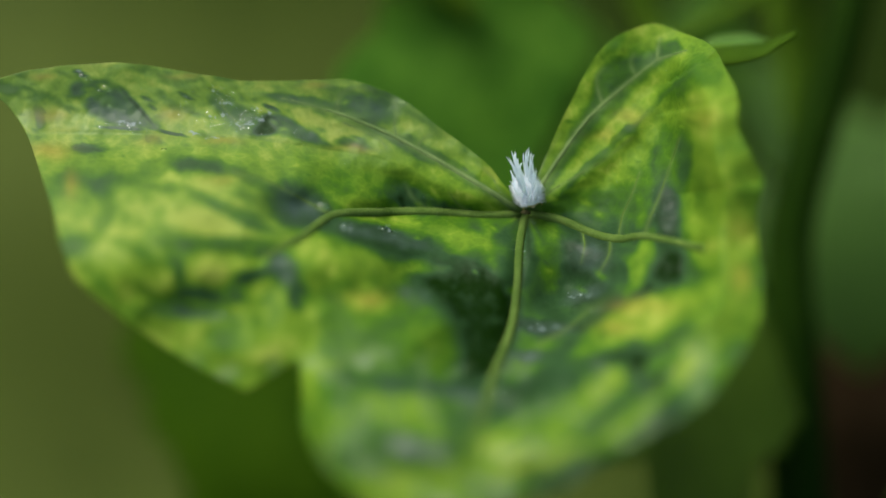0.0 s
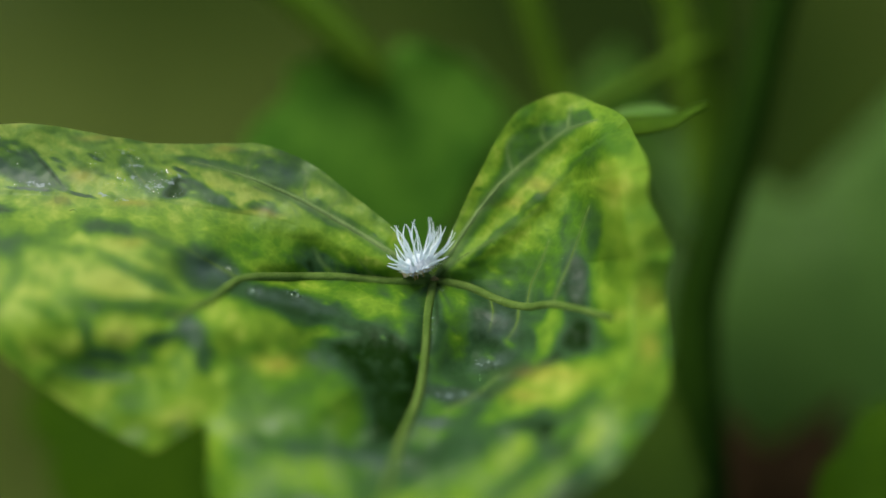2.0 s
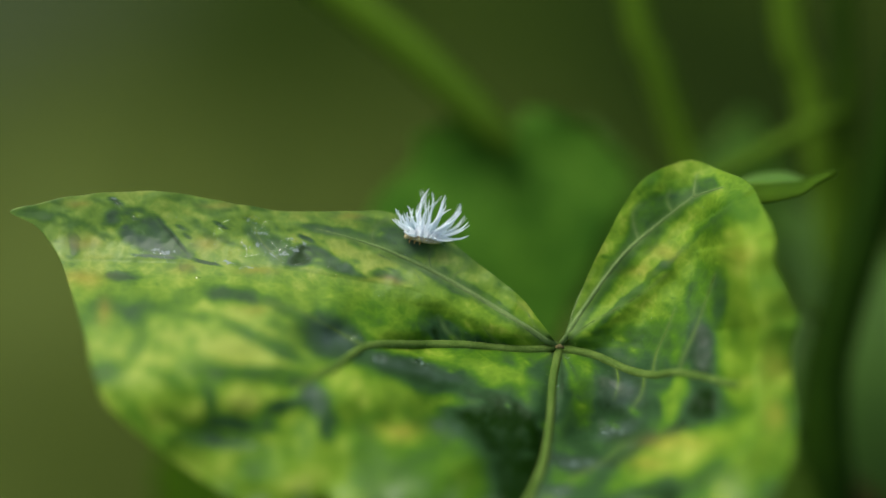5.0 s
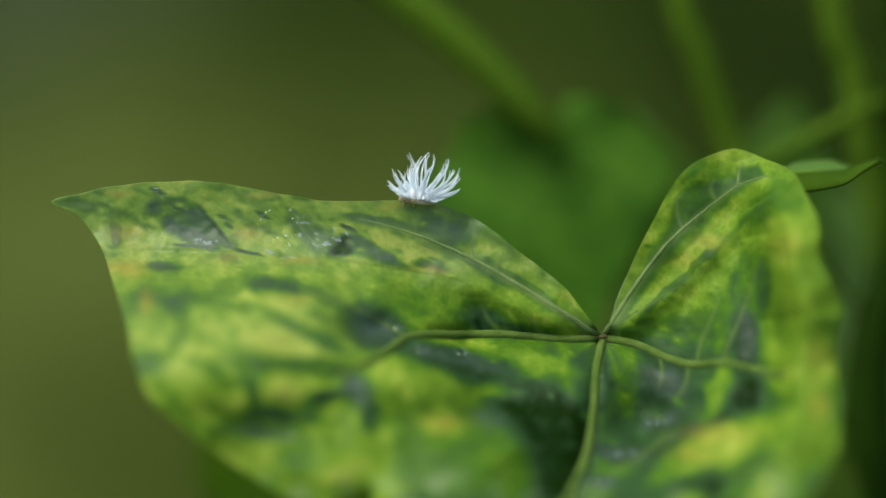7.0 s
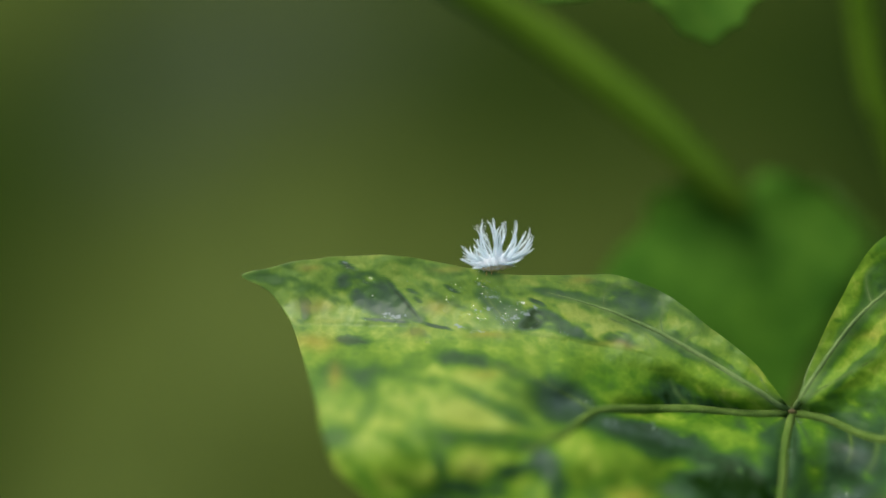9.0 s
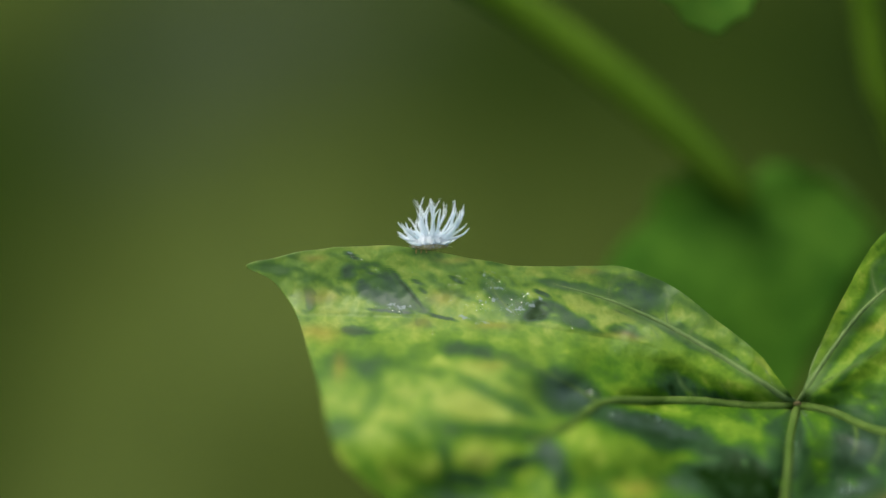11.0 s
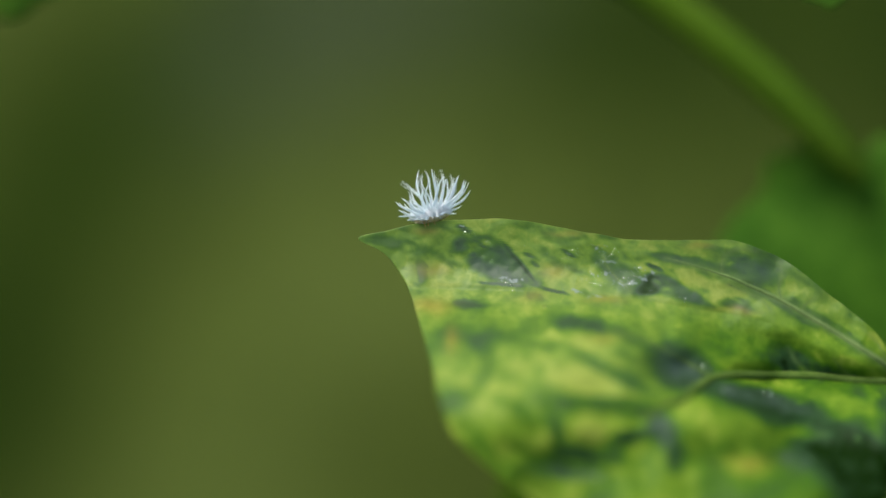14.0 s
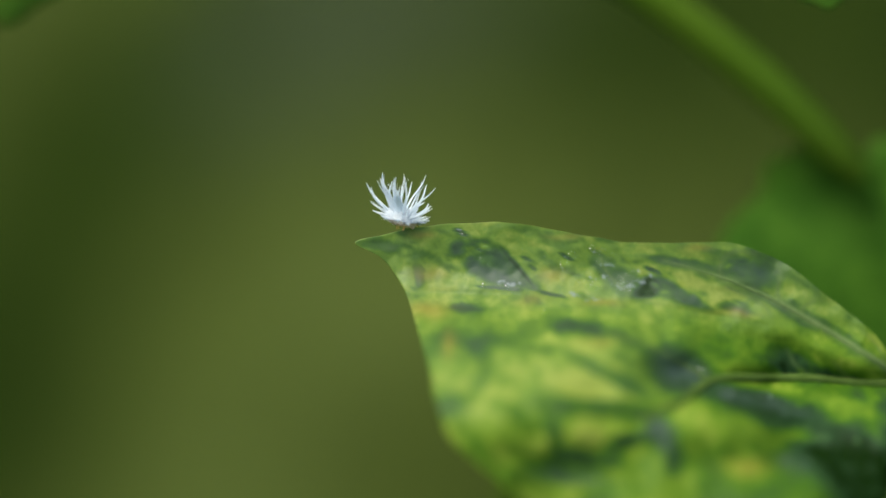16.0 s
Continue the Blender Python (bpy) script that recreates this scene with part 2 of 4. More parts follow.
def ground():
    m, nt, bsdf = material("weedy_soil")
    n1, n2, n3 = noise_node(nt, 2.2, 3), noise_node(nt, 14, 4), noise_node(nt, 0.7, 2)
    moss = nt.nodes.new("ShaderNodeAttribute")
    moss.attribute_name = "weeds"
    f = maths(nt, "MULTIPLY_ADD", n2.outputs[0], 0.35, maths(nt, "SUBTRACT", moss.outputs["Fac"], 0.17))
    f = maths(nt, "MULTIPLY_ADD", n1.outputs[0], 0.3, maths(nt, "SUBTRACT", f, 0.15))
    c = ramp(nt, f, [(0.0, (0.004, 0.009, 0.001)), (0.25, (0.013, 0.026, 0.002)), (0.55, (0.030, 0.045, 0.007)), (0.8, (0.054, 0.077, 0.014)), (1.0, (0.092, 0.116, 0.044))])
    stony = nt.nodes.new("ShaderNodeAttribute")
    stony.attribute_name = "stones"
    mix = nt.nodes.new("ShaderNodeMix")
    mix.data_type = "RGBA"
    nt.links.new(c.outputs[0], mix.inputs[6])
    mix.inputs[7].default_value = (0.038, 0.053, 0.035, 1)
    nt.links.new(maths(nt, "MULTIPLY", stony.outputs["Fac"], maths(nt, "MULTIPLY_ADD", n2.outputs[0], 0.5, 0.65)), mix.inputs[0])
    nt.links.new(mix.outputs[2], bsdf.inputs["Base Color"])
    bsdf.inputs["Roughness"].default_value = 0.95
    bsdf.inputs["Specular IOR Level"].default_value = 0.03
    bump(nt, bsdf, n2.outputs[0], 0.6, 0.02)
    n = 220
    lin = np.linspace(-1, 1, n)
    gx, gy = np.meshgrid(np.sign(lin) * (np.abs(lin) * 1.6 + np.abs(lin) ** 5 * 400), np.sign(lin) * (np.abs(lin) * 1.6 + np.abs(lin) ** 5 * 400) + 1.0)
    gz = GROUND + 0.03 * wave(gx, gy, 0.7, 2) * (np.hypot(gx, gy) < 30)
    verts = np.stack([gx.ravel(), gy.ravel(), gz.ravel()], 1)
    faces = [(j * n + i, j * n + i + 1, (j + 1) * n + i + 1, (j + 1) * n + i) for j in range(n - 1) for i in range(n - 1)]
    me = mesh_of("ground", verts, faces, m)
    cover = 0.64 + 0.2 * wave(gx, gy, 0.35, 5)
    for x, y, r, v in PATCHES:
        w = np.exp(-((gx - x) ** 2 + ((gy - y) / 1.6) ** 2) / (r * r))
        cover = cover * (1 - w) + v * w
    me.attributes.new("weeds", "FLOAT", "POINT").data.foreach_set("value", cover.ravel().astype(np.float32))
    stones = np.zeros_like(gx)
    for x, y, reach in STONES:
        at, far = floor_hit(x, y)
        stones = np.maximum(stones, np.exp(-((gx - at[0]) ** 2 + ((gy - at[1]) / 1.6) ** 2) / (reach * far) ** 2))
    me.attributes.new("stones", "FLOAT", "POINT").data.foreach_set("value", stones.ravel().astype(np.float32))
    return tagged(new("ground", me), "weedy olive brown soil far below the leaf", "ground", kind="structure")


# patches of the weedy floor far behind: across, up, radius in plan units, cover (0 dark, 0.3 soil, 0.6 olive moss, 1
# pale stone)
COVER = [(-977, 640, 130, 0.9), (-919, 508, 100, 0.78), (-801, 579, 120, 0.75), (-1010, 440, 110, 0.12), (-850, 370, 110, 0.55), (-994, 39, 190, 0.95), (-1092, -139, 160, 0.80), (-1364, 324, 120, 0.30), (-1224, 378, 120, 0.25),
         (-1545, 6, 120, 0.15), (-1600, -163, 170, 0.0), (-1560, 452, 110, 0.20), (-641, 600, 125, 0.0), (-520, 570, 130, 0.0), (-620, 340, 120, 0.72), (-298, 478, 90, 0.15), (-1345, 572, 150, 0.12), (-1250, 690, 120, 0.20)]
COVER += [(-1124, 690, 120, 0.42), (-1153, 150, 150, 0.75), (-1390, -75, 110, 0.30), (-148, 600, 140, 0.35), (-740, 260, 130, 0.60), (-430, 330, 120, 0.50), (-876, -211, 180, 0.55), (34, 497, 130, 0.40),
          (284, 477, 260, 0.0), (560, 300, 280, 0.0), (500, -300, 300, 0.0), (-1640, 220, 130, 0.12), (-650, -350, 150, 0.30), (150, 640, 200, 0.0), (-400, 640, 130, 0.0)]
# dark patches farthest left also paint in the lens's corner falloff
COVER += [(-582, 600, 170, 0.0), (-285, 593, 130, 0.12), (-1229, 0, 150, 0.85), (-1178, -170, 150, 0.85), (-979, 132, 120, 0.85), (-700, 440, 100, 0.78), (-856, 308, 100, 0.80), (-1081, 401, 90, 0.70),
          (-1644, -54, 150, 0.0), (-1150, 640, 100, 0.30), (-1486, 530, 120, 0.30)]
STONES = [(-985, 690, 150), (-1100, 600, 120), (-850, 700, 140), (-1040, 500, 90)]  # greyer stony soil


def floor_hit(x, y):
    ray = AHEAD + (282 + x) * GRID * ACROSS + (y - 156) * GRID * UP
    far = (GROUND - STAND[2]) / ray[2]
    return STAND + far * ray, far * GRID


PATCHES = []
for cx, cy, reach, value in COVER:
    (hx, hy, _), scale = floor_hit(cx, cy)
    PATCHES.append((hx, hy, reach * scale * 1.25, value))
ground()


# ---- the mottled leaf ----
LEFT_LOBE = [(0, 0), (-20, 28), (-40, 54), (-66, 87), (-116, 128), (-146, 150), (-216, 204), (-296, 238), (-366, 242), (-486, 241), (-566, 253), (-666, 271), (-766, 276),
             (-866, 266), (-930, 252), (-972, 239), (-926, 213), (-890, 168), (-863, 97), (-838, 10), (-823, -53), (-801, -103), (-731, -165),
             (-616, -248), (-545, -286), (-505, -306)]
FRONT_LOBE = [(-486, -296), (-452, -276), (-414, -250), (-404, -296), (-400, -382), (-348, -466), (-213, -556), (-103, -535), (-20, -512), (68, -487), (168, -422)]
RIGHT_LOBE = [(306, -346), (372, -268), (408, -214), (419, -168), (420, -120), (412, -53), (410, -3), (423, 52), (404, 97), (380, 147), (382, 197), (362, 247), (334, 292),
              (290, 313), (234, 333), (176, 316), (129, 277), (84, 197), (54, 137), (28, 73), (8, 22), (0, 0)]
# swellings towards the viewer (minus) and hollows (plus): x, y, half widths, mm
SWELLINGS = [(240, -20, 60, 110, -5.0), (-700, -50, 190, 110, -4.0), (-520, 40, 120, 70, -2.0), (-260, -200, 120, 100, -2.6), (-330, -75, 110, 50, -2.5), (-190, -205, 70, 60, -1.5),
             (-10, -250, 60, 110, 3.0), (200, -200, 110, 70, -3.0), (245, 10, 46, 80, 1.5), (70, -150, 70, 70, 6.0),
             (90, -330, 120, 55, -2.0), (-200, -370, 110, 60, -2.0), (-480, -230, 60, 50, -1.5), (-405, 15, 55, 38, 3.5), (-545, -95, 60, 28, -0.5)]


def near_line(x, y, points):
    """Distance from places to a bent line, and how far along it (0 to 1) they lie."""
    best, along = np.full(np.shape(x), 1e9), np.zeros(np.shape(x))
    p = np.array(points, float)
    for i in range(len(p) - 1):
        d = p[i + 1] - p[i]
        t = np.clip(((x - p[i, 0]) * d[0] + (y - p[i, 1]) * d[1]) / d.dot(d), 0, 1)
        dist = np.hypot(x - p[i, 0] - t * d[0], y - p[i, 1] - t * d[1])
        along = np.where(dist < best, (i + t) / (len(p) - 1), along)
        best = np.minimum(best, dist)
    return best, along


CREST = [(-880, 155), (-666, 150), (-506, 142), (-366, 120), (-266, 104), (-186, 72), (-110, 44), (-30, 12)]
CREASE = [(30, 16), (150, 100), (290, 250)]
VEINS = {"upper": [(0, 0), (-46, 27), (-126, 77), (-226, 135), (-306, 172), (-366, 192), (-430, 210)],
         "left": [(0, 0), (-60, -4), (-170, 4), (-280, 4), (-345, -2), (-400, -40), (-470, -75)],
         "front": [(0, 0), (-12, -60), (-18, -130), (-30, -210), (-62, -290), (-85, -370), (-100, -440)],
         "right": [(0, 0), (60, -14), (120, -40), (165, -50), (210, -46), (270, -58), (320, -70)],
         "back": [(0, 0), (50, 80), (100, 150), (140, 190), (200, 240), (238, 268)]}


ROLL = [(250, 325), (315, 262), (338, 190), (345, 120), (362, 40), (358, -40), (362, -130), (335, -195), (270, -250), (190, -315), (100, -370), (20, -420)]  # the edge that rolls up towards the viewer
BRANCHES = [[(-226, 135), (-231, 160), (-226, 187), (-233, 204)], [(-331, 182), (-330, 205), (-320, 219), (-300, 226), (-270, 222)], [(-191, 116), (-186, 128), (-168, 142)],
            [(140, 190), (132, 215), (130, 240), (142, 256)], [(238, 268), (262, 276), (290, 284)], [(238, 268), (240, 290), (244, 306)], [(200, 240), (190, 262), (196, 280)],
            [(4, 4), (50, 40), (134, 88), (190, 130)], [(165, -48), (172, -10), (190, 30), (205, 70)], [(210, -46), (222, -10), (240, 30), (262, 90), (276, 130)],
            [(-30, 22), (-45, 40), (-62, 68), (-85, 90)], [(18, 24), (24, 60), (40, 100), (62, 140)], [(-540, 212), (-530, 190), (-508, 166), (-490, 150)],
            [(150, -52), (146, -80), (128, -110)], [(100, -32), (104, -60), (98, -90)], [(-320, 165), (-290, 152), (-262, 138), (-245, 118)],
            [(20, -232), (60, -214), (92, -190), (116, -170)], [(-350, 4), (-400, 32), (-461, 64), (-520, 84)], [(-170, 4), (-200, 30), (-214, 58)], [(-100, 2), (-122, 20), (-134, 36)]]


def relief(x, y):
    """How far the blade stands behind the plane of focus, in mm, at places of the plan."""
    x, y = np.asarray(x, float), np.asarray(y, float)
    ease = 8 + 150 * smooth(90, 330, x)
    fall = 0.5 * (np.sqrt(y * y + ease * ease) - y)
    plain = np.where(y > 0, 0.009 * y, 0.018 * y) - 14 * (1 - np.exp(-fall ** 1.3 / 900))
    brow = np.interp(x, [p[0] for p in CREST], [p[1] for p in CREST])
    below = np.maximum(0, brow - y)
    lobe = 0.006 * np.minimum(y, brow) + 0.005 * (y - brow) * (y > brow) - 11.5 * (1 - np.exp(-below ** 1.3 / 520)) - 0.012 * below
    left = 1 - smooth(-430, -170, x)
    back = plain * (1 - left) + lobe * left
    for cx, cy, rx, ry, mm in SWELLINGS:
        back = back + mm * np.exp(-(((x - cx) / rx) ** 2 + ((y - cy) / ry) ** 2))
    d, a = near_line(x, y, CREST)
    back = back - 0.9 * np.exp(-(d / 26) ** 2) * (1 - smooth(0.9, 1, a))
    d, _ = near_line(x, y, CREASE)
    back = back - 0.55 * np.exp(-(d / 20) ** 2)
    d, a = near_line(x, y, ROLL)
    outer = x > np.interp(y, [p[1] for p in ROLL[::-1]], [p[0] for p in ROLL[::-1]])
    back = back - 14 * np.exp(-(np.where(outer, d * 0.22, d) / 58) ** 2) * smooth(0.0, 0.22, a) * (1 - 0.35 * smooth(0.3, 0.5, a)) * (1 - 0.75 * smooth(0.60, 0.92, a))
    d, _ = near_line(x, y, [(-190, -122), (-130, -140), (-98, -185), (-98, -255), (-124, -300)])
    back = back + 1.8 * np.exp(-(d / 55) ** 2)
    d, _ = near_line(x, y, [(-320, -275), (-180, -300), (-60, -310)])
    back = back + 0.6 * np.exp(-(d / 30) ** 2)
    d, _ = near_line(x, y, [(0, -320), (60, -300), (130, -262), (240, -250), (300, -228)])
    back = back + 0.6 * np.exp(-(d / 30) ** 2)
    for key in ("left", "front", "right"):
        d, a = near_line(x, y, VEINS[key])
        back = back + 0.9 * (1 - 0.6 * a) * np.exp(-(d / 16) ** 2)
    back = back - 10 * smooth(-210, -430, y) * smooth(-440, -340, x)
    flat = smooth(110, 160, y) * (1 - smooth(-330, -230, x))
    back = back + 0.75 * wave(x, y, 95, 3) * smooth(0, 160, np.hypot(x, y)) * (1 - 0.6 * flat)
    # blistered skin between the veins
    return back + 0.28 * wave(x, y, 40, 4) * smooth(0, 60, np.hypot(x, y)) * (1 - 0.7 * flat) + 0.06 * wave(x, y, 14, 6) * smooth(0, 60, np.hypot(x, y))


# patches of the blade, laid over one another: x, y, half length, half width, turn, tone (0 black green, 0.25 slate, 0.5 green, 0.75 lime, 1 yellow), strength
# some of these paint in fold shade, vein shadow or pale sheen
RIM = [(-800, 272, 70, 7, -3, 0.78, 0.8), (-931, 235, 42, 8, -8, 0.36, 0.8), (-856, 254, 46, 10, 4, 0.78, 0.7), (-866, 219, 72, 11, -20, 0.38, 0.7), (-841, 190, 36, 15, -20, 0.78, 0.7), (-856, 180, 9, 20, 8, 0.25, 0.7),
       (-826, 150, 60, 7, 0, 0.82, 0.8), (-666, 227, 64, 17, -40, 0.82, 0.8), (-640, 250, 52, 10, -20, 0.42, 0.7), (-700, 268, 60, 6, 0, 0.72, 0.7), (-616, 180, 36, 24, -25, 0.80, 0.75),
       (-560, 214, 26, 20, -30, 0.66, 0.6), (-545, 240, 50, 5, -9, 0.66, 0.8), (-640, 208, 8, 30, 40, 0.60, 0.5)]
RIM_INNER = [(-396, 205, 74, 9, -9, 0.30, 0.85), (-430, 236, 64, 8, -3, 0.80, 0.85), (-346, 163, 80, 12, -21, 0.88, 0.9), (-301, 129, 28, 11, -8, 0.28, 0.9), (-245, 139, 74, 5, -33, 0.22, 0.8),
             (-290, 190, 64, 22, -18, 0.30, 0.9), (-240, 205, 46, 12, -36, 0.34, 0.8), (-191, 148, 28, 20, -30, 0.74, 0.8), (-106, 87, 62, 12, -38, 0.70, 0.8), (-130, 88, 80, 8, -36, 0.33, 0.7),
             (-120, 52, 90, 7, -29, 0.66, 0.7), (-330, 222, 40, 8, -10, 0.46, 0.7), (-46, 40, 30, 10, -40, 0.62, 0.6), (-30, 14, 34, 7, -27, 0.74, 0.8)]
FISSURES = [(-684, 196, 50, 3.6, -50, 0.06, 0.9), (-633, 152, 34, 3.2, -14, 0.12, 0.9), (-758, 232, 14, 4, -25, 0.03, 1.0), (-785, 258, 13, 4, -25, 0.05, 0.9), (-771, 212, 5, 4, 0, 0.05, 0.9),
            (-796, 228, 4, 7, 20, 0.12, 0.8), (-671, 212, 9, 3, -30, 0.15, 0.8), (-660, 196, 8, 3, -35, 0.15, 0.8), (-449, 193, 15, 4, -25, 0.05, 0.9), (-722, 161, 40, 2.5, -4, 0.08, 0.8),
            (-600, 216, 14, 3, -32, 0.10, 0.8), (-545, 224, 12, 3, -30, 0.2, 0.6), (-520, 176, 46, 2.2, -42, 0.2, 0.5)]
BROW = [(-330, 88, 110, 26, -18, 0.72, 0.6), (-205, 72, 84, 15, -28, 0.70, 0.6), (-766, 126, 42, 8, 3, 0.12, 0.9), (-850, 110, 40, 30, 0, 0.76, 0.7), (-700, 132, 60, 10, 0, 0.86, 0.7), (-646, 97, 44, 14, 20, 0.40, 0.7), (-576, 90, 46, 15, -6, 0.15, 0.9),
        (-740, 92, 56, 14, 5, 0.78, 0.7), (-701, 62, 44, 12, 25, 0.36, 0.7), (-536, 62, 60, 14, -12, 0.86, 0.7), (-470, 92, 60, 14, -22, 0.74, 0.7), (-480, 62, 90, 9, -28, 0.34, 0.7),
        (-396, 60, 60, 14, -28, 0.70, 0.7), (-350, 82, 46, 10, -25, 0.48, 0.6)]
CHEEK = [(-806, 78, 40, 12, 10, 0.44, 0.7), (-760, -110, 40, 16, -45, 0.46, 0.7), (-700, -165, 56, 12, -36, 0.44, 0.7), (-700, 10, 95, 46, 20, 0.92, 0.85), (-590, 12, 130, 40, -10, 0.90, 0.8), (-596, 2, 17, 14, 0, 1.0, 1.0), (-560, 24, 80, 14, -20, 0.86, 0.7), (-516, 7, 88, 12, -27, 0.30, 0.8), (-640, -24, 70, 10, -14, 0.56, 0.6), (-400, 16, 60, 40, -28, 0.22, 0.9), (-385, 6, 34, 22, -28, 0.14, 0.7),
         (-520, -50, 130, 15, -2, 0.27, 0.85), (-806, -46, 38, 20, 10, 0.26, 0.85), (-800, 24, 36, 34, 0, 0.86, 0.8), (-745, 40, 10, 44, -20, 0.40, 0.6), (-546, -93, 60, 24, 0, 0.92, 0.9), (-621, -93, 16, 32, 25, 0.22, 0.85), (-560, -138, 66, 13, -2, 0.16, 0.9), (-600, -168, 70, 12, -5, 0.30, 0.8),
         (-686, -103, 50, 42, -30, 0.76, 0.75), (-640, -205, 80, 18, -34, 0.72, 0.8)]
JOWL = [(-486, -103, 32, 13, 10, 0.20, 0.8), (-430, -95, 26, 40, 30, 0.20, 0.9), (-404, -143, 22, 24, 0, 0.06, 0.95), (-466, -190, 44, 58, 10, 0.70, 0.85), (-470, -240, 56, 20, 18, 0.92, 0.9),
        (-541, -205, 34, 30, 20, 0.34, 0.6), (-525, -262, 24, 18, 0, 0.62, 0.7), (-350, -70, 92, 28, -18, 0.86, 0.9), (-300, -108, 40, 24, -20, 0.64, 0.7), (-222, -96, 52, 12, 4, 0.66, 0.85),
        (-256, -42, 112, 24, -16, 0.12, 1.0), (-112, -42, 62, 17, -18, 0.70, 0.9)]
BULGE = [(-130, -84, 84, 12, -25, 0.16, 0.95), (-266, -195, 125, 72, -8, 0.44, 0.9), (-290, -150, 46, 24, -14, 0.68, 0.85), (-310, -235, 56, 26, 6, 0.42, 0.7), (-240, -245, 60, 22, 0, 0.40, 0.6), (-206, -143, 36, 17, -12, 0.40, 0.8), (-235, -200, 50, 14, -20, 0.44, 0.6),
         (-170, -205, 44, 52, 10, 0.47, 0.8), (-385, -240, 18, 100, 0, 0.72, 0.8), (-335, -312, 38, 26, 0, 0.42, 0.8), (-210, -303, 118, 15, -7, 0.16, 0.9), (-210, -358, 86, 34, -16, 0.68, 0.85),
         (-200, -420, 66, 13, -9, 0.22, 0.9), (-322, -392, 26, 54, 30, 0.62, 0.7)]
LIP = [(-180, -470, 130, 26, 6, 0.72, 0.8), (-30, -405, 76, 22, 25, 0.88, 0.9), (60, -366, 110, 26, 32, 0.80, 0.8), (75, -398, 96, 9, 31, 0.42, 0.7), (20, -442, 90, 18, 20, 0.95, 0.85),
       (-40, -332, 90, 36, 10, 0.22, 0.8), (0, -312, 62, 18, 35, 0.12, 0.9), (130, -306, 44, 26, 36, 0.92, 0.9), (240, -262, 50, 14, 38, 0.60, 0.7), (292, -272, 60, 20, 44, 0.90, 0.85), (-90, -360, 40, 18, 20, 0.24, 0.8),
       (180, -370, 90, 16, 36, 0.80, 0.8), (-60, -480, 80, 14, 18, 0.52, 0.7)]
APRON = [(70, -190, 90, 100, 20, 0.22, 0.9), (235, -60, 30, 62, 0, 0.14, 0.85), (44, -83, 18, 62, 0, 0.52, 0.85), (-40, -62, 22, 46, 0, 0.22, 0.85), (114, -83, 50, 46, -20, 0.10, 1.0), (70, -152, 60, 16, 8, 0.20, 0.8), (112, -143, 40, 14, 25, 0.14, 0.9), (40, -178, 60, 10, -6, 0.26, 0.8),
         (34, -205, 60, 13, -8, 0.08, 0.95), (46, -229, 46, 8, 14, 0.46, 0.85), (0, -255, 34, 14, -5, 0.16, 0.9), (204, -93, 16, 58, -22, 0.60, 0.9), (160, -30, 16, 30, 0, 0.2, 0.7), (256, -102, 22, 32, 0, 0.0, 1.0),
         (204, -193, 96, 32, 22, 0.84, 0.95), (110, -236, 40, 12, 30, 0.46, 0.8)]
EAR = [(84, 177, 112, 13, 62, 0.80, 0.9), (230, 322, 70, 10, -6, 0.78, 0.8), (179, 170, 122, 15, 47, 0.84, 0.9), (154, 117, 150, 6, 43, 0.30, 0.85), (160, 78, 88, 24, 40, 0.74, 0.9),
       (90, 20, 60, 14, 16, 0.34, 0.8), (120, -20, 70, 16, -6, 0.24, 0.7), (216, 130, 20, 54, -8, 0.74, 0.85), (246, 90, 14, 44, -6, 0.38, 0.8), (282, 110, 13, 62, 0, 0.24, 0.85), (170, 22, 26, 30, 0, 0.42, 0.8),
       (210, 20, 14, 44, -10, 0.55, 0.7), (254, 5, 20, 44, 4, 0.08, 1.0)]
STRIP = [(324, 167, 44, 48, 0, 0.86, 0.9), (368, 190, 16, 60, 4, 0.76, 0.8), (318, 248, 30, 24, -30, 0.46, 0.8), (350, 60, 46, 54, 0, 0.78, 0.9), (390, 40, 20, 50, -10, 0.68, 0.7),
         (312, -50, 24, 50, 12, 0.80, 0.9), (370, -60, 38, 60, 0, 0.76, 0.85), (360, -150, 46, 50, 0, 0.72, 0.85), (390, -190, 30, 40, 20, 0.66, 0.7), (340, -230, 60, 20, 48, 0.60, 0.8)]
SEAMS = [(-690, -58, 60, 12, -30, 0.42, 0.7), (-750, -4, 12, 38, -24, 0.46, 0.65), (-640, 56, 70, 8, -6, 0.50, 0.5), (-660, -140, 60, 10, -30, 0.40, 0.7), (-250, -390, 70, 12, 10, 0.30, 0.8), (-140, -385, 14, 44, 20, 0.30, 0.8), (-300, -430, 40, 14, -30, 0.34, 0.7),
         (10, -380, 60, 10, 26, 0.34, 0.8), (150, -345, 70, 10, 36, 0.40, 0.7), (-250, -280, 80, 16, -4, 0.34, 0.7), (-330, -200, 16, 50, 10, 0.40, 0.6), (230, -225, 50, 9, 30, 0.52, 0.6)]
PATCHWORK = BROW + CHEEK + JOWL + BULGE + LIP + APRON + EAR + STRIP + SEAMS + RIM + RIM_INNER
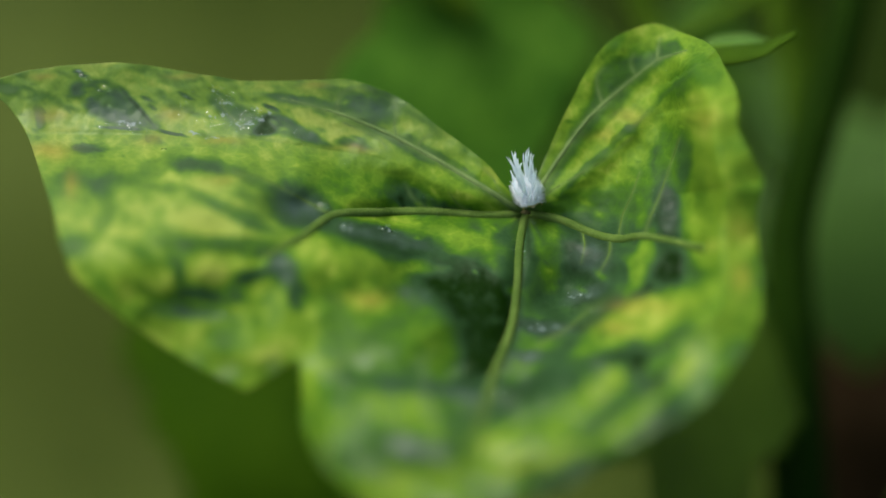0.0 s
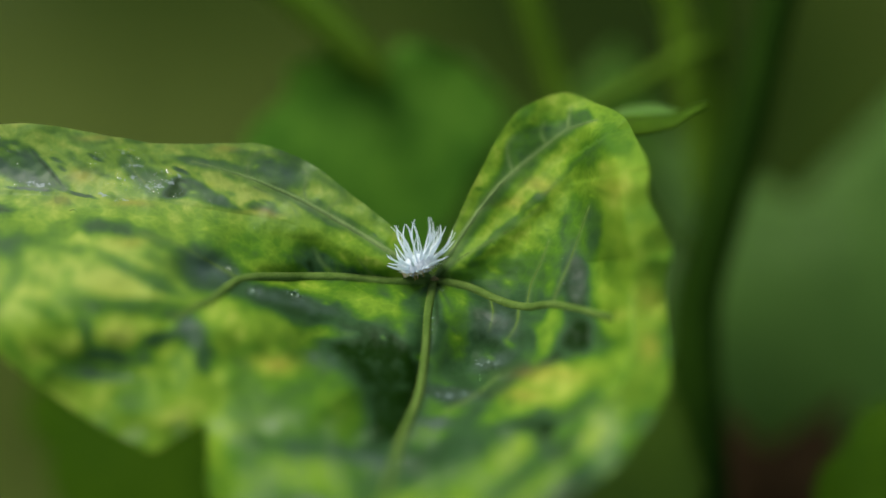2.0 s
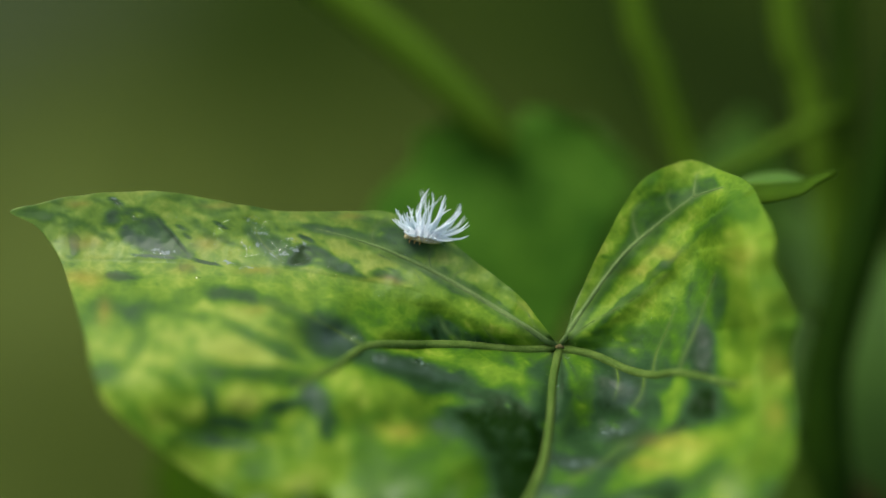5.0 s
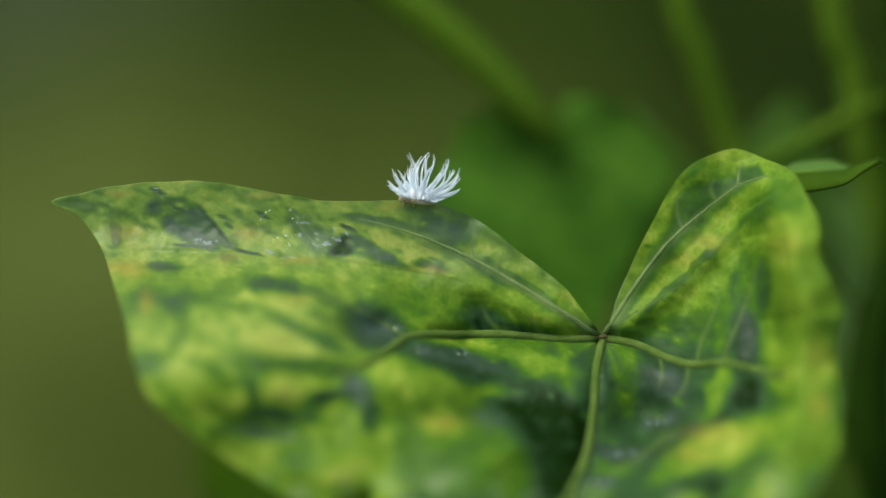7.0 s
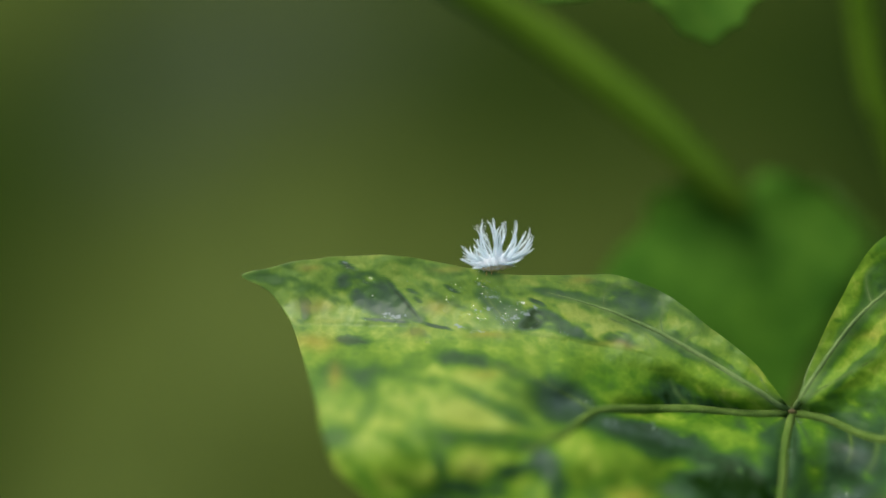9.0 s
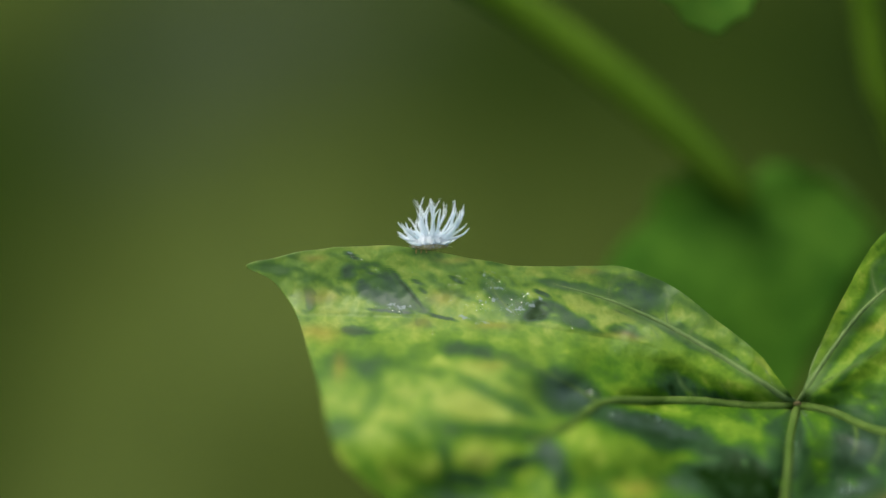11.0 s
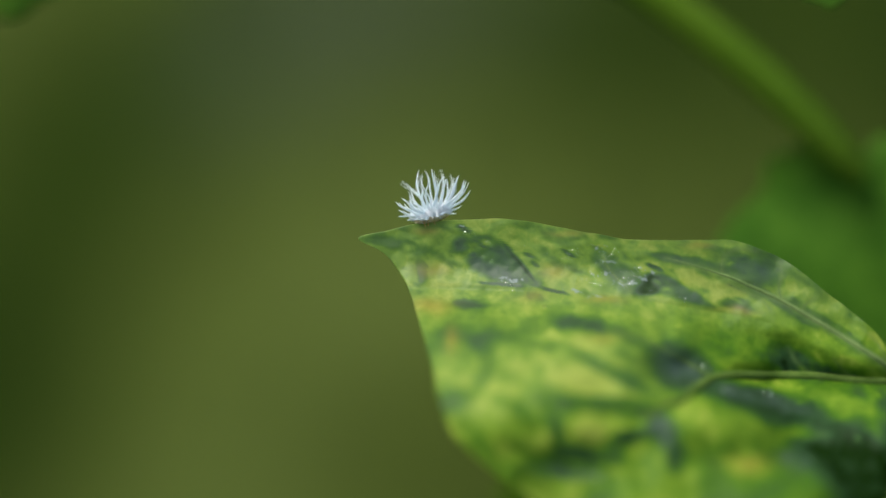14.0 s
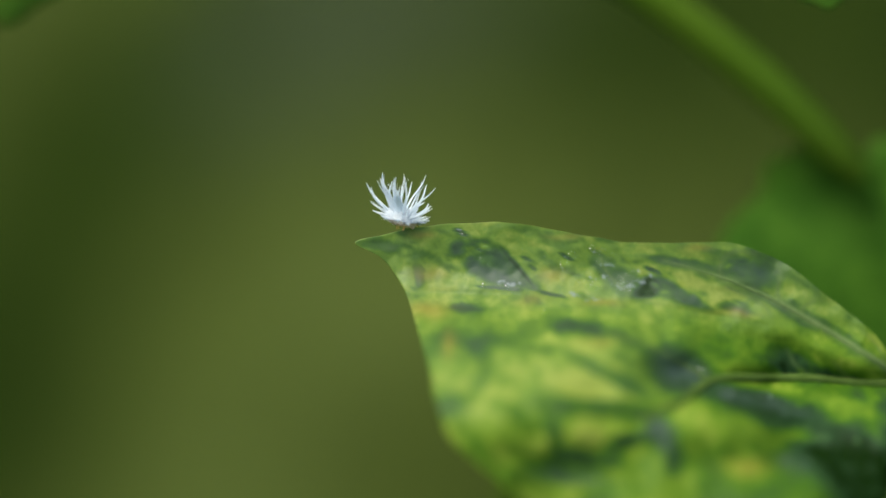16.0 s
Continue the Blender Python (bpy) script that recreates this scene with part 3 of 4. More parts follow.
# islands with corners: points, tone, strength, softness of the edge
ISLANDS = [([(-804, 237), (-781, 250), (-736, 247), (-714, 229), (-681, 192), (-658, 160), (-721, 162), (-766, 185), (-791, 209)], 0.22, 0.95, 8),
           ([(-461, 199), (-426, 178), (-376, 148), (-342, 123), (-376, 129), (-426, 142), (-446, 148), (-429, 159)], 0.26, 0.95, 6),
           ([(-561, 232), (-521, 217), (-511, 202), (-490, 190), (-466, 180), (-468, 152), (-506, 147), (-536, 177), (-561, 202)], 0.36, 0.8, 10)]
ISLANDS_AND_SHADE = [([(34, 40), (112, 177), (132, 247), (159, 270), (214, 282), (232, 266), (194, 237), (144, 187), (64, 67)], 0.30, 0.85, 8),
               ([(240, 268), (240, 297), (274, 306), (284, 288), (264, 273)], 0.26, 0.9, 6),
               ([(-486, 147), (-462, 184), (-448, 186), (-426, 158), (-450, 145)], 0.05, 1.0, 4),
               # shade of the deep hollow beside the front vein, painted near black
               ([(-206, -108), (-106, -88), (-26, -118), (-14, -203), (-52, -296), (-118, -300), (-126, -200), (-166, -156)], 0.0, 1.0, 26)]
# wet films: x, y, half length, half width, turn
WET = [(-735, 196, 74, 38, -38), (-516, 190, 62, 40, -35), (-400, 160, 66, 18, -30), (-396, 205, 70, 10, -9), (-285, 195, 90, 24, -22), (-600, -170, 80, 15, -5), (-256, -36, 100, 16, -14), (-206, -145, 38, 20, -12),
       (-200, -420, 70, 16, -9), (-325, -392, 26, 58, 30), (-120, -322, 90, 13, -6), (130, -304, 46, 28, 36), (20, -440, 76, 18, 20), (290, -262, 44, 22, 44), (254, 5, 18, 42, 4)]
WET_MORE = [(105, -145, 50, 16, 25), (34, -205, 60, 14, -8), (0, -255, 36, 14, -5), (-400, 14, 46, 30, -28), (-430, -92, 26, 34, 30), (114, -80, 46, 40, -20), (-240, -330, 26, 34, 20)]
# silvery lifted skin: x, y, half length, half width
SKIN = [(-549, 228, 15, 7), (-525, 203, 17, 6), (-556, 174, 12, 15), (-498, 163, 26, 9), (-470, 173, 14, 8), (-536, 180, 8, 14), (-700, 168, 30, 6), (-716, 172, 14, 6), (-590, 150, 20, 5), (-553, 142, 24, 4),
        (-452, 186, 8, 6), (-480, 193, 8, 5), (-800, 226, 4, 7), (-793, 262, 14, 3), (-600, 216, 10, 4)]
# glints on the wet lower spots, painted as pale shreds
GLINTS_LOW = [(-316, -24, 16, 12), (-250, -26, 18, 10), (100, -150, 36, 10), (40, -205, 50, 9), (120, -175, 26, 7), (0, -255, 26, 9), (12, -18, 14, 4), (-4, -80, 5, 40), (-560, -176, 50, 11), (-205, -420, 40, 8)]
RUST = [(-846, 122, 40, 14), (-841, 185, 30, 12), (-856, 254, 20, 6), (-666, 140, 34, 8), (-626, 182, 24, 12), (-605, 252, 30, 6), (-540, 136, 40, 7), (-310, 118, 40, 6), (-376, 232, 22, 6),
        (-806, 60, 14, 22), (-286, -148, 40, 16), (205, -170, 60, 16), (180, 172, 26, 14), (139, 134, 24, 10), (324, 165, 26, 18), (382, -40, 24, 30), (380, -120, 22, 30), (160, -205, 40, 16), (-536, 66, 30, 10)]
FLECKS = 260


def inside(x, y, points, soft):
    """1 within a cornered patch, 0 outside, easing over its edge."""
    p = np.array(points, float)
    odd = np.zeros(np.shape(x), bool)
    for (ax, ay), (bx, by) in zip(p, np.roll(p, -1, 0)):
        if ay != by:
            odd ^= ((ay > y) != (by > y)) & (x < (bx - ax) * (y - ay) / (by - ay) + ax)
    d, _ = near_line(x, y, np.vstack([p, p[:1]]))
    return smooth(-soft, soft, np.where(odd, d, -d))


def mottled_leaf():
    rim = spline(LEFT_LOBE + FRONT_LOBE + RIGHT_LOBE, 14)
    rim = rim + np.stack([wave(rim[:, 0], rim[:, 1], 40, 8), wave(rim[:, 0], rim[:, 1], 40, 9)], 1) * 2 * smooth(160, 380, np.hypot(*rim.T))[:, None]
    # every ray from the hub meets the rim once
    turn, reach = np.unwrap(np.arctan2(rim[1:-1, 1], rim[1:-1, 0])), np.hypot(rim[1:-1, 0], rim[1:-1, 1])
    turn = np.maximum.accumulate(turn) + np.arange(len(turn)) * 1e-6
    rim[1:-1] = np.stack([reach * np.cos(turn), reach * np.sin(turn)], 1)
    rings = 250
    s = np.linspace(0.0, 1, rings)[1:] ** 0.9
    x, y = s[:, None] * rim[None, :, 0], s[:, None] * rim[None, :, 1]
    back = relief(x, y)
    hub = thing("mottled_leaf", tuple(spot(0, 0, 0)), "lobed leaf with virus-mottled dark and yellow green patches", "leaf")
    n = rim.shape[0]
    sheets = []
    for deep in (0.0, 0.25):
        sheets += [local(spot(0, 0, relief(0, 0) + deep), hub)] + list(local(spot(x, y, back + deep).reshape(-1, 3), hub))
    verts, half = sheets, 1 + n * (rings - 1)
    faces = [(0, 1 + k, 1 + k + 1) for k in range(n - 1)]
    for j in range(rings - 2):
        for k in range(n - 1):
            a = 1 + j * n + k
            faces.append((a, a + n, a + n + 1, a + 1))
    faces += [tuple(v + half for v in f[::-1]) for f in faces]
    last = 1 + (rings - 2) * n
    faces += [(last + k, last + half + k, last + half + k + 1, last + k + 1) for k in range(n - 1)]
    me = mesh_of("blade", verts, faces, MOTTLED)
    fx, fy = np.r_[0, x.ravel()], np.r_[0, y.ravel()]
    wx, wy = fx + 9 * wave(fx, fy, 45, 11) + 3.5 * wave(fx, fy, 16, 12), fy + 7 * wave(fx, fy, 45, 13) + 3 * wave(fx, fy, 16, 14)
    ang, far = np.arctan2(fy + 45, fx + 400), np.hypot(fy + 45, fx + 400)
    rays = wave(np.cos(ang) * 150 + far * 0.12, np.sin(ang) * 150, 34, 21)
    ang, far = np.arctan2(fy, fx), np.hypot(fx, fy)
    fan = wave(np.cos(ang) * 120 + far * 0.2, np.sin(ang) * 120, 26, 22)
    left = 1 - smooth(-480, -380, fx)
    fine = wave(fx, fy, 22, 17)
    # base tone, with shading below the ear's crease painted in
    tone = 0.62 + 0.07 * (1 - smooth(-420, -300, fx)) - 0.24 * smooth(0, 90, fx) * (1 - smooth(250, 300, fx)) * (1 - smooth(-30, 40, fy - 0.55 * fx)) - 0.20 * smooth(-350, -200, fx) * (1 - smooth(-40, 20, fy)) + 0.08 * smooth(40, 150, fy) * (1 - smooth(-150, 50, fx)) + 0.28 * (rays * left + fan * (1 - left)) + 0.20 * wave(fx, fy, 60, 15) + 0.16 * wave(fx, fy, 26, 16) + 0.06 * wave(fx, fy, 12, 18)
    # shade under the folded brow, painted into the tone, streaked down towards the vein
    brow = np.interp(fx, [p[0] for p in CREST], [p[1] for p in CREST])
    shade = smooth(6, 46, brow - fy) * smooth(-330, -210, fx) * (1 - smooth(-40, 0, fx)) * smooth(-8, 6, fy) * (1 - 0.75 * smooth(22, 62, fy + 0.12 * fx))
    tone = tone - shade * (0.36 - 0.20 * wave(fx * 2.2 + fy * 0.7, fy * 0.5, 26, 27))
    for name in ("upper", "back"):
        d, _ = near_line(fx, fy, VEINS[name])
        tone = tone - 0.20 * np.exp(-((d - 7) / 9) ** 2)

    def lay(patches, soft, corner, ux, uy):
        nonlocal tone
        for cx, cy, rx, ry, turn, value, much in patches:
            a = radians(turn)
            u, v = (ux - cx) * math.cos(a) + (uy - cy) * math.sin(a), -(ux - cx) * math.sin(a) + (uy - cy) * math.cos(a)
            w = (1 - smooth(1 - soft, 1 + soft, (np.abs(u / rx) ** corner + np.abs(v / ry) ** corner) ** (1 / corner) / 1.06)) * much
            tone = tone * (1 - w) + (value + (0.16 * fine if value > 0.5 else 0.06 * fine)) * w

    lay(PATCHWORK, 0.42, 2.0, wx, wy)
    tone = tone + (0.20 * rays * left * (1 - smooth(70, 130, fy)) + 0.13 * wave(fx, fy, 48, 51) + 0.09 * wave(fx, fy, 24, 52)) * smooth(0.10, 0.35, tone)
    mx, my = fx + 0.45 * (wx - fx), fy + 0.45 * (wy - fy)
    for points, value, much, soft in ISLANDS + ISLANDS_AND_SHADE:
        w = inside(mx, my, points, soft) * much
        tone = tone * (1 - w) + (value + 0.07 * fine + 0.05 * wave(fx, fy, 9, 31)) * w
    lay([(-746, 218, 24, 17, -35, 0.50, 0.7), (-706, 190, 18, 9, -35, 0.42, 0.5)], 0.4, 2.0, mx, my)
    lay(FISSURES, 0.30, 2.4, fx + 0.25 * (wx - fx) + 1.2 * wave(fx, fy, 9, 33), fy + 0.25 * (wy - fy) + 1.2 * wave(fx, fy, 9, 34))
    # small flecks, more of them along the upper band
    rnd = random.Random(23)
    for _ in range(FLECKS):
        cx, cy = (rnd.uniform(-900, -180), rnd.uniform(120, 262)) if rnd.random() < 0.6 else (rnd.uniform(-800, 380), rnd.uniform(-350, 280))
        r, value, a = rnd.uniform(2.5, 7), rnd.choice((0.1, 0.25, 0.3, 0.95, 1.0)), rnd.uniform(-0.9, 0.1)
        near = np.flatnonzero((np.abs(fx - cx) < 22) & (np.abs(fy - cy) < 22))
        u, v = (wx[near] - cx) * math.cos(a) + (wy[near] - cy) * math.sin(a), -(wx[near] - cx) * math.sin(a) + (wy[near] - cy) * math.cos(a)
        w = 0.5 * np.exp(-(u / (2 * r)) ** 2 - (v / r) ** 2)
        tone[near] = tone[near] * (1 - w) + value * w
    wet = np.zeros_like(fx)
    for cx, cy, rx, ry, turn in WET + WET_MORE:
        a = radians(turn)
        u, v = (wx - cx) * math.cos(a) + (wy - cy) * math.sin(a), -(wx - cx) * math.sin(a) + (wy - cy) * math.cos(a)
        wet = np.maximum(wet, (1 - smooth(0.2, 1.25, np.hypot(u / rx, v / ry))) * (0.75 + 0.5 * wave(fx, fy, 20, 41)))
    rust = np.zeros_like(fx)
    for cx, cy, rx, ry in RUST:
        rust = np.maximum(rust, np.exp(-(((wx - cx) / rx) ** 2 + ((wy - cy) / ry) ** 2)))
    skin_glint = np.zeros_like(fx)
    for cx, cy, rx, ry in SKIN + GLINTS_LOW:
        skin_glint = np.maximum(skin_glint, (0.8 if cy > 100 else 0.6) * np.exp(-(((mx - cx) / rx) ** 2 + ((my - cy) / ry) ** 2)))
    rib = np.zeros_like(fx)
    for line in BRANCHES:
        d, a = near_line(fx, fy, spline(line, 4))
        rib = np.maximum(rib, (1.35 if line[0][1] > 100 else 1) * (1 - 0.5 * a) * np.exp(-(d / 4.0) ** 2))
    for key in ("upper", "back"):
        d, a = near_line(fx, fy, spline(VEINS[key], 4))
        rib = np.maximum(rib, 1.2 * (1 - 0.4 * a) * np.exp(-(d / (9 - 3 * a + 9 * (1 - smooth(0.02, 0.22, a)))) ** 2))
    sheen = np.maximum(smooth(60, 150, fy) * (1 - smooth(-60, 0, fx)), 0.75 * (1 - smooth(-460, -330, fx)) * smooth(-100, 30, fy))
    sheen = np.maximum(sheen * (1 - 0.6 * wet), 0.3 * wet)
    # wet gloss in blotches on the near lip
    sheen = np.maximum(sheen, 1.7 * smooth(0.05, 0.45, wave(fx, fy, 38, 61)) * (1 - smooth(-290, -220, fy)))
    for name, values in (("rib", np.tile(rib, 2)), ("skin_glint", np.tile(skin_glint, 2)), ("sheen", np.tile(sheen, 2)), ("tone", np.tile(np.clip(tone, 0, 1), 2)), ("wet", np.tile(wet, 2)), ("rust", np.tile(rust * 0.48, 2))):
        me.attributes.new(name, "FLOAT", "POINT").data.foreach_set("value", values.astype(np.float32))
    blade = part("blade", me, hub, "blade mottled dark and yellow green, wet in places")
    widths = {"upper": (7, 5.2, 2.2), "left": (7.5, 9, 10), "front": (8, 9, 8), "right": (8.5, 9, 8), "back": (5.5, 4.6, 2.6)}
    for name, line in VEINS.items():
        p = spline(line, 8)
        r = np.interp(np.linspace(0, 1, len(p)), (0, 0.5, 1), widths[name]) * UNIT
        c = relief(p[:, 0], p[:, 1]) - r / 0.001 * np.interp(np.linspace(0, 1, len(p)), (0, 0.6, 1), (-0.6, -0.7, -0.95) if name in ("upper", "back") else (-0.1, -0.3, -0.95))
        part("vein", tube("vein", local(spot(p[:, 0], p[:, 1], c), hub), r, PALE_VEIN if name in ("upper", "back") else VEIN, 10), hub, "pale green raised main vein")
    for line in BRANCHES:
        p = spline(line, 6)
        r = (np.linspace(3.0, 2.0, len(p)) if line[0][1] > 20 else np.linspace(2.4, 1.5, len(p))) * UNIT
        c = relief(p[:, 0], p[:, 1]) + r / 0.001 * np.linspace(0.88, 1.05, len(p))
        part("side_vein", tube("side_vein", local(spot(p[:, 0], p[:, 1], c), hub), r, PALE_VEIN if line[0][1] > 20 else VEIN, 6), hub)
    # fine pale hairs on the thick veins and along the rim
    rnd = random.Random(7)
    hv, hf = [], []

    def hair(px, py, depth, lean, length):
        root = local(spot(px, py, depth), hub)
        top = local(spot(px + lean, py + length, depth - rnd.uniform(0.1, 0.5)), hub)
        i = len(hv)
        w = 0.4 * UNIT
        hv.extend([root + (w, 0, 0), root + (-w, 0, 0), root + (0, w, w), top])
        hf.extend([(i, i + 1, i + 3), (i + 1, i + 2, i + 3), (i + 2, i, i + 3)])

    for key, count in (("left", 90), ("front", 60), ("right", 50), ("upper", 50), ("back", 40)):
        p = spline(VEINS[key], 12)
        for _ in range(count):
            px, py = p[rnd.randrange(4, int(len(p) * 0.75))]
            side = rnd.uniform(-7, 7) if key not in ("upper", "back") else rnd.uniform(-3, 3)
            across = key in ("front", "back")
            hair(px + (side if across else rnd.uniform(-4, 4)), py + (0 if across else side), float(relief(px, py)) - 0.25,
                 rnd.uniform(4, 11) * rnd.choice((-1, 1)) if across else rnd.uniform(-4, 4), rnd.uniform(1, 4) if across else rnd.uniform(5, 12) * rnd.choice((1, 1, -1)))
    for _ in range(260):
        k = rnd.randrange(42, len(rim) - 42)
        px, py = rim[k] * 0.997
        away = rim[k] / (np.hypot(*rim[k]) + 1e-6) * rnd.uniform(2.5, 5.5)
        hair(px, py, float(relief(px, py)), away[0], away[1])
    tagged(part("hairs", mesh_of("hairs", hv, hf, PALE_VEIN, False), hub, "fine pale hairs on veins and rim"), kind="stuff")
    p = spline([(3, -6, 2.0), (20, -30, 8), (60, -90, 16), (180, -140, 24), (502, -150, 40)], 8)
    part("petiole", tube("petiole", local(spot(p[:, 0], p[:, 1], p[:, 2]), hub), [8 * UNIT, 10 * UNIT, 14 * UNIT], SHADED_STALK, 10), hub, "dark green leaf stalk under the blade")
    part("hub", tube("hub", local(spot([-7, 0, 8], [1, 2, 0], [-0.4, -0.6, -0.4]), hub), [2 * UNIT, 5 * UNIT, 2 * UNIT], KNOT, 10), hub, "brownish knot where the veins meet")
    return hub


mottled_leaf()


# ---- plants behind ----
NEARER = 0.52  # the plants stand this much closer behind than first laid out


def view_basis(tip, face):
    """A turn whose y axis runs along tip and whose z axis leans to face; both as across, up, ahead."""
    y = Vector(tip[0] * ACROSS + tip[1] * UP + tip[2] * AHEAD).normalized()
    z = Vector(face[0] * ACROSS + face[1] * UP + face[2] * AHEAD)
    z = (z - y * z.dot(y)).normalized()
    x = y.cross(z)
    return Matrix((x, y, z)).transposed()


def lobed_leaf(at, size, tip, face, mat, label, lobes=5, depth=0.3, cup=0.25, seed=1, wide=1.0, spread=0.72, name="background_leaf", outline=None, crumple=0.10):
    """A palmate leaf with its stalk end at the place, its tip and its upper face turned as told; outline: degrees from the tip and reach in plan units."""
    place = spot(at[0], at[1], at[2] * NEARER)
    ob = thing(name, tuple(place), label, "leaf")
    ob.rotation_euler = view_basis(tip, face).to_euler()
    n, rings = 181, 30
    a = np.linspace(-math.pi * spread, math.pi * spread, n)
    rag = np.array([noise.noise((math.cos(t) * 2.2, math.sin(t) * 2.2, seed * 3.7)) + 0.4 * noise.noise((math.cos(t) * 9, math.sin(t) * 9, seed)) for t in a])
    if outline:
        reach = np.interp(np.degrees(a), [o[0] for o in outline], [o[1] for o in outline])
        soft = np.exp(-np.linspace(-2, 2, 9) ** 2)
        reach = np.convolve(np.pad(reach, 4, mode="edge"), soft / soft.sum(), "valid")
        r = reach * UNIT * (1 + at[2] * NEARER * 0.001 / REACH) * (1 + 0.05 * rag + 0.025 * np.cos(a * 17 + seed))
    else:
        r = size * (1 - depth * (0.5 - 0.5 * np.cos(lobes * a)) ** 1.5) * (0.78 + 0.22 * np.cos(a)) * (1 + 0.15 * rag + 0.02 * np.cos(a * 37 + seed) * np.cos(a * 23))
    s = np.linspace(0, 1, rings)
    x, y = s[:, None] * (r * np.sin(a) * wide)[None], s[:, None] * (r * np.cos(a))[None]
    fold = lambda px, py: -cup * (px ** 2 + py ** 2) / size + crumple * size * wave(px, py, size * 0.55, seed)
    ribs = -0.02 * size * (np.cos(lobes * a)[None] * s[:, None] ** 2)
    z = fold(x, y) + ribs
    verts = np.stack([x.ravel(), y.ravel(), z.ravel()], 1)
    faces = [(j * n + k, (j + 1) * n + k, (j + 1) * n + k + 1, j * n + k + 1) for j in range(rings - 1) for k in range(n - 1)]
    blade = part("blade", mesh_of("blade", verts, faces, mat), ob)
    mod = blade.modifiers.new("thickness", "SOLIDIFY")
    mod.thickness, mod.offset = 0.0003, -1
    for k in range(-(lobes // 2), lobes // 2 + 1):
        t = k * 2 * math.pi / lobes
        if abs(t) > math.pi * spread * 0.92:
            continue
        m = np.linspace(0, 0.85, 12)
        rr = float(np.interp(t, a, r))
        px, py = m * rr * math.sin(t) * wide, m * rr * math.cos(t)
        pz = fold(px, py) - 0.02 * size * m ** 2 + 0.0001
        part("vein", tube("vein", np.stack([px, py, pz], 1), [0.0005, 0.0002], mat, 6), ob)
    return ob


def stalk(name, points, radii, mat, label, category="stalk", rooted=False):
    p = spline(points, 10)
    w = spot(p[:, 0], p[:, 1], p[:, 2] * NEARER)
    if rooted:
        foot = w[-1] + (w[-1] - w[-4]) * 1.2
        w = np.vstack([w, foot, [foot[0] + 0.01, foot[1] + 0.02, 0.5 * (foot[2] + GROUND)], [foot[0] + 0.012, foot[1] + 0.03, GROUND - 0.04]])
    ob = thing(name, tuple(w[0]), label, category)
    part("stem", tube("stem", local(w, ob), [r * UNIT for r in radii], mat, 14), ob)
    if category == "stalk":
        part("collar", tube("collar", local(w[-4:], ob), [radii[-1] * UNIT, radii[-1] * UNIT * 1.18, radii[-1] * UNIT * 1.05], mat, 12), ob, "slightly swollen end")
    for k in (0.3, 0.62) if category == "stem" else ():
        i = int(k * len(w))
        part("node", tube("node", local(w[i:i + 3], ob), [radii[0] * UNIT * 0.95, radii[0] * UNIT * 1.12, radii[0] * UNIT * 0.95], mat, 14), ob)
    return ob


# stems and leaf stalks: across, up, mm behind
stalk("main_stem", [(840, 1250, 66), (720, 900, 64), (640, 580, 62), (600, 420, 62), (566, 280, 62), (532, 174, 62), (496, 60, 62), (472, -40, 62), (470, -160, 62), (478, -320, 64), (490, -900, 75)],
      [34, 36, 38, 40, 42, 44, 46, 48, 56, 66], SHADED_STALK, "thick dark green main stem of the plant", "stem", True)
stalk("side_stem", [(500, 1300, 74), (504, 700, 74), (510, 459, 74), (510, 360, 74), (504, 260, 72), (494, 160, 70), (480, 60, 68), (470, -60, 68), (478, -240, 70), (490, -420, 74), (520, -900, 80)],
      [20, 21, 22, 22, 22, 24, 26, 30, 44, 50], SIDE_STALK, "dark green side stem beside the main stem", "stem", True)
stalk("overhead_vine", [(800, 1250, 70), (400, 1330, 66), (-200, 1330, 60), (-800, 1250, 56), (-1600, 1150, 60), (-2200, 900, 70), (-2600, 200, 80)], [34, 30, 26, 22], STALK,
      "green vine arching over from the main stem", "vine", True)
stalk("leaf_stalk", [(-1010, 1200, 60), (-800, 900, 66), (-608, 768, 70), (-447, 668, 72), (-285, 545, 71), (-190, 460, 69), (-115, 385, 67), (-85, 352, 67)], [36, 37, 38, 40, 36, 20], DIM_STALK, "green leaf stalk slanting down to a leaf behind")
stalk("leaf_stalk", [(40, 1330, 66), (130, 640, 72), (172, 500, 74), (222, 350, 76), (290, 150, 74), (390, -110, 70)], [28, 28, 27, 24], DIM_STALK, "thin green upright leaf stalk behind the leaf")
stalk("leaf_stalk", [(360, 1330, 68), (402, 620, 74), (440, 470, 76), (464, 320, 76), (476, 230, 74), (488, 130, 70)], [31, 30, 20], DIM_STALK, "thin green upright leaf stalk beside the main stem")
stalk("young_stalk", [(250, 296, 46), (290, 312, 52), (335, 334, 58), (380, 358, 62), (425, 384, 66), (470, 410, 68), (500, 420, 72)], [8, 14, 16, 16, 13, 10], DIM_STALK, "pale green young side shoot growing from the stem")
lobed_leaf((-90, 368, 74), 0.0222, (0.06, -1, -0.25), (-0.15, 0.7, -1), LEAF_DEEP, "deep green lobed leaf hanging behind the mottled leaf", 5, 0.14, 0.02, 3, 1.0, 0.85, crumple=0.03,
           outline=[(-168, 58), (-132, 74), (-104, 112), (-84, 170), (-68, 224), (-55, 230), (-33, 250), (-18, 300), (0, 420), (11, 470), (30, 460), (45, 420), (60, 330), (79, 185), (101, 150), (112, 112), (134, 72), (168, 56)])
lobed_leaf((185, 268, 108), 0.022, (0.02, -1, -0.1), (0, 0.7, -1), LEAF_MID, "greyish green leaf half hidden behind the lobed leaf", 3, 0.2, 0.15, 11, 0.8)
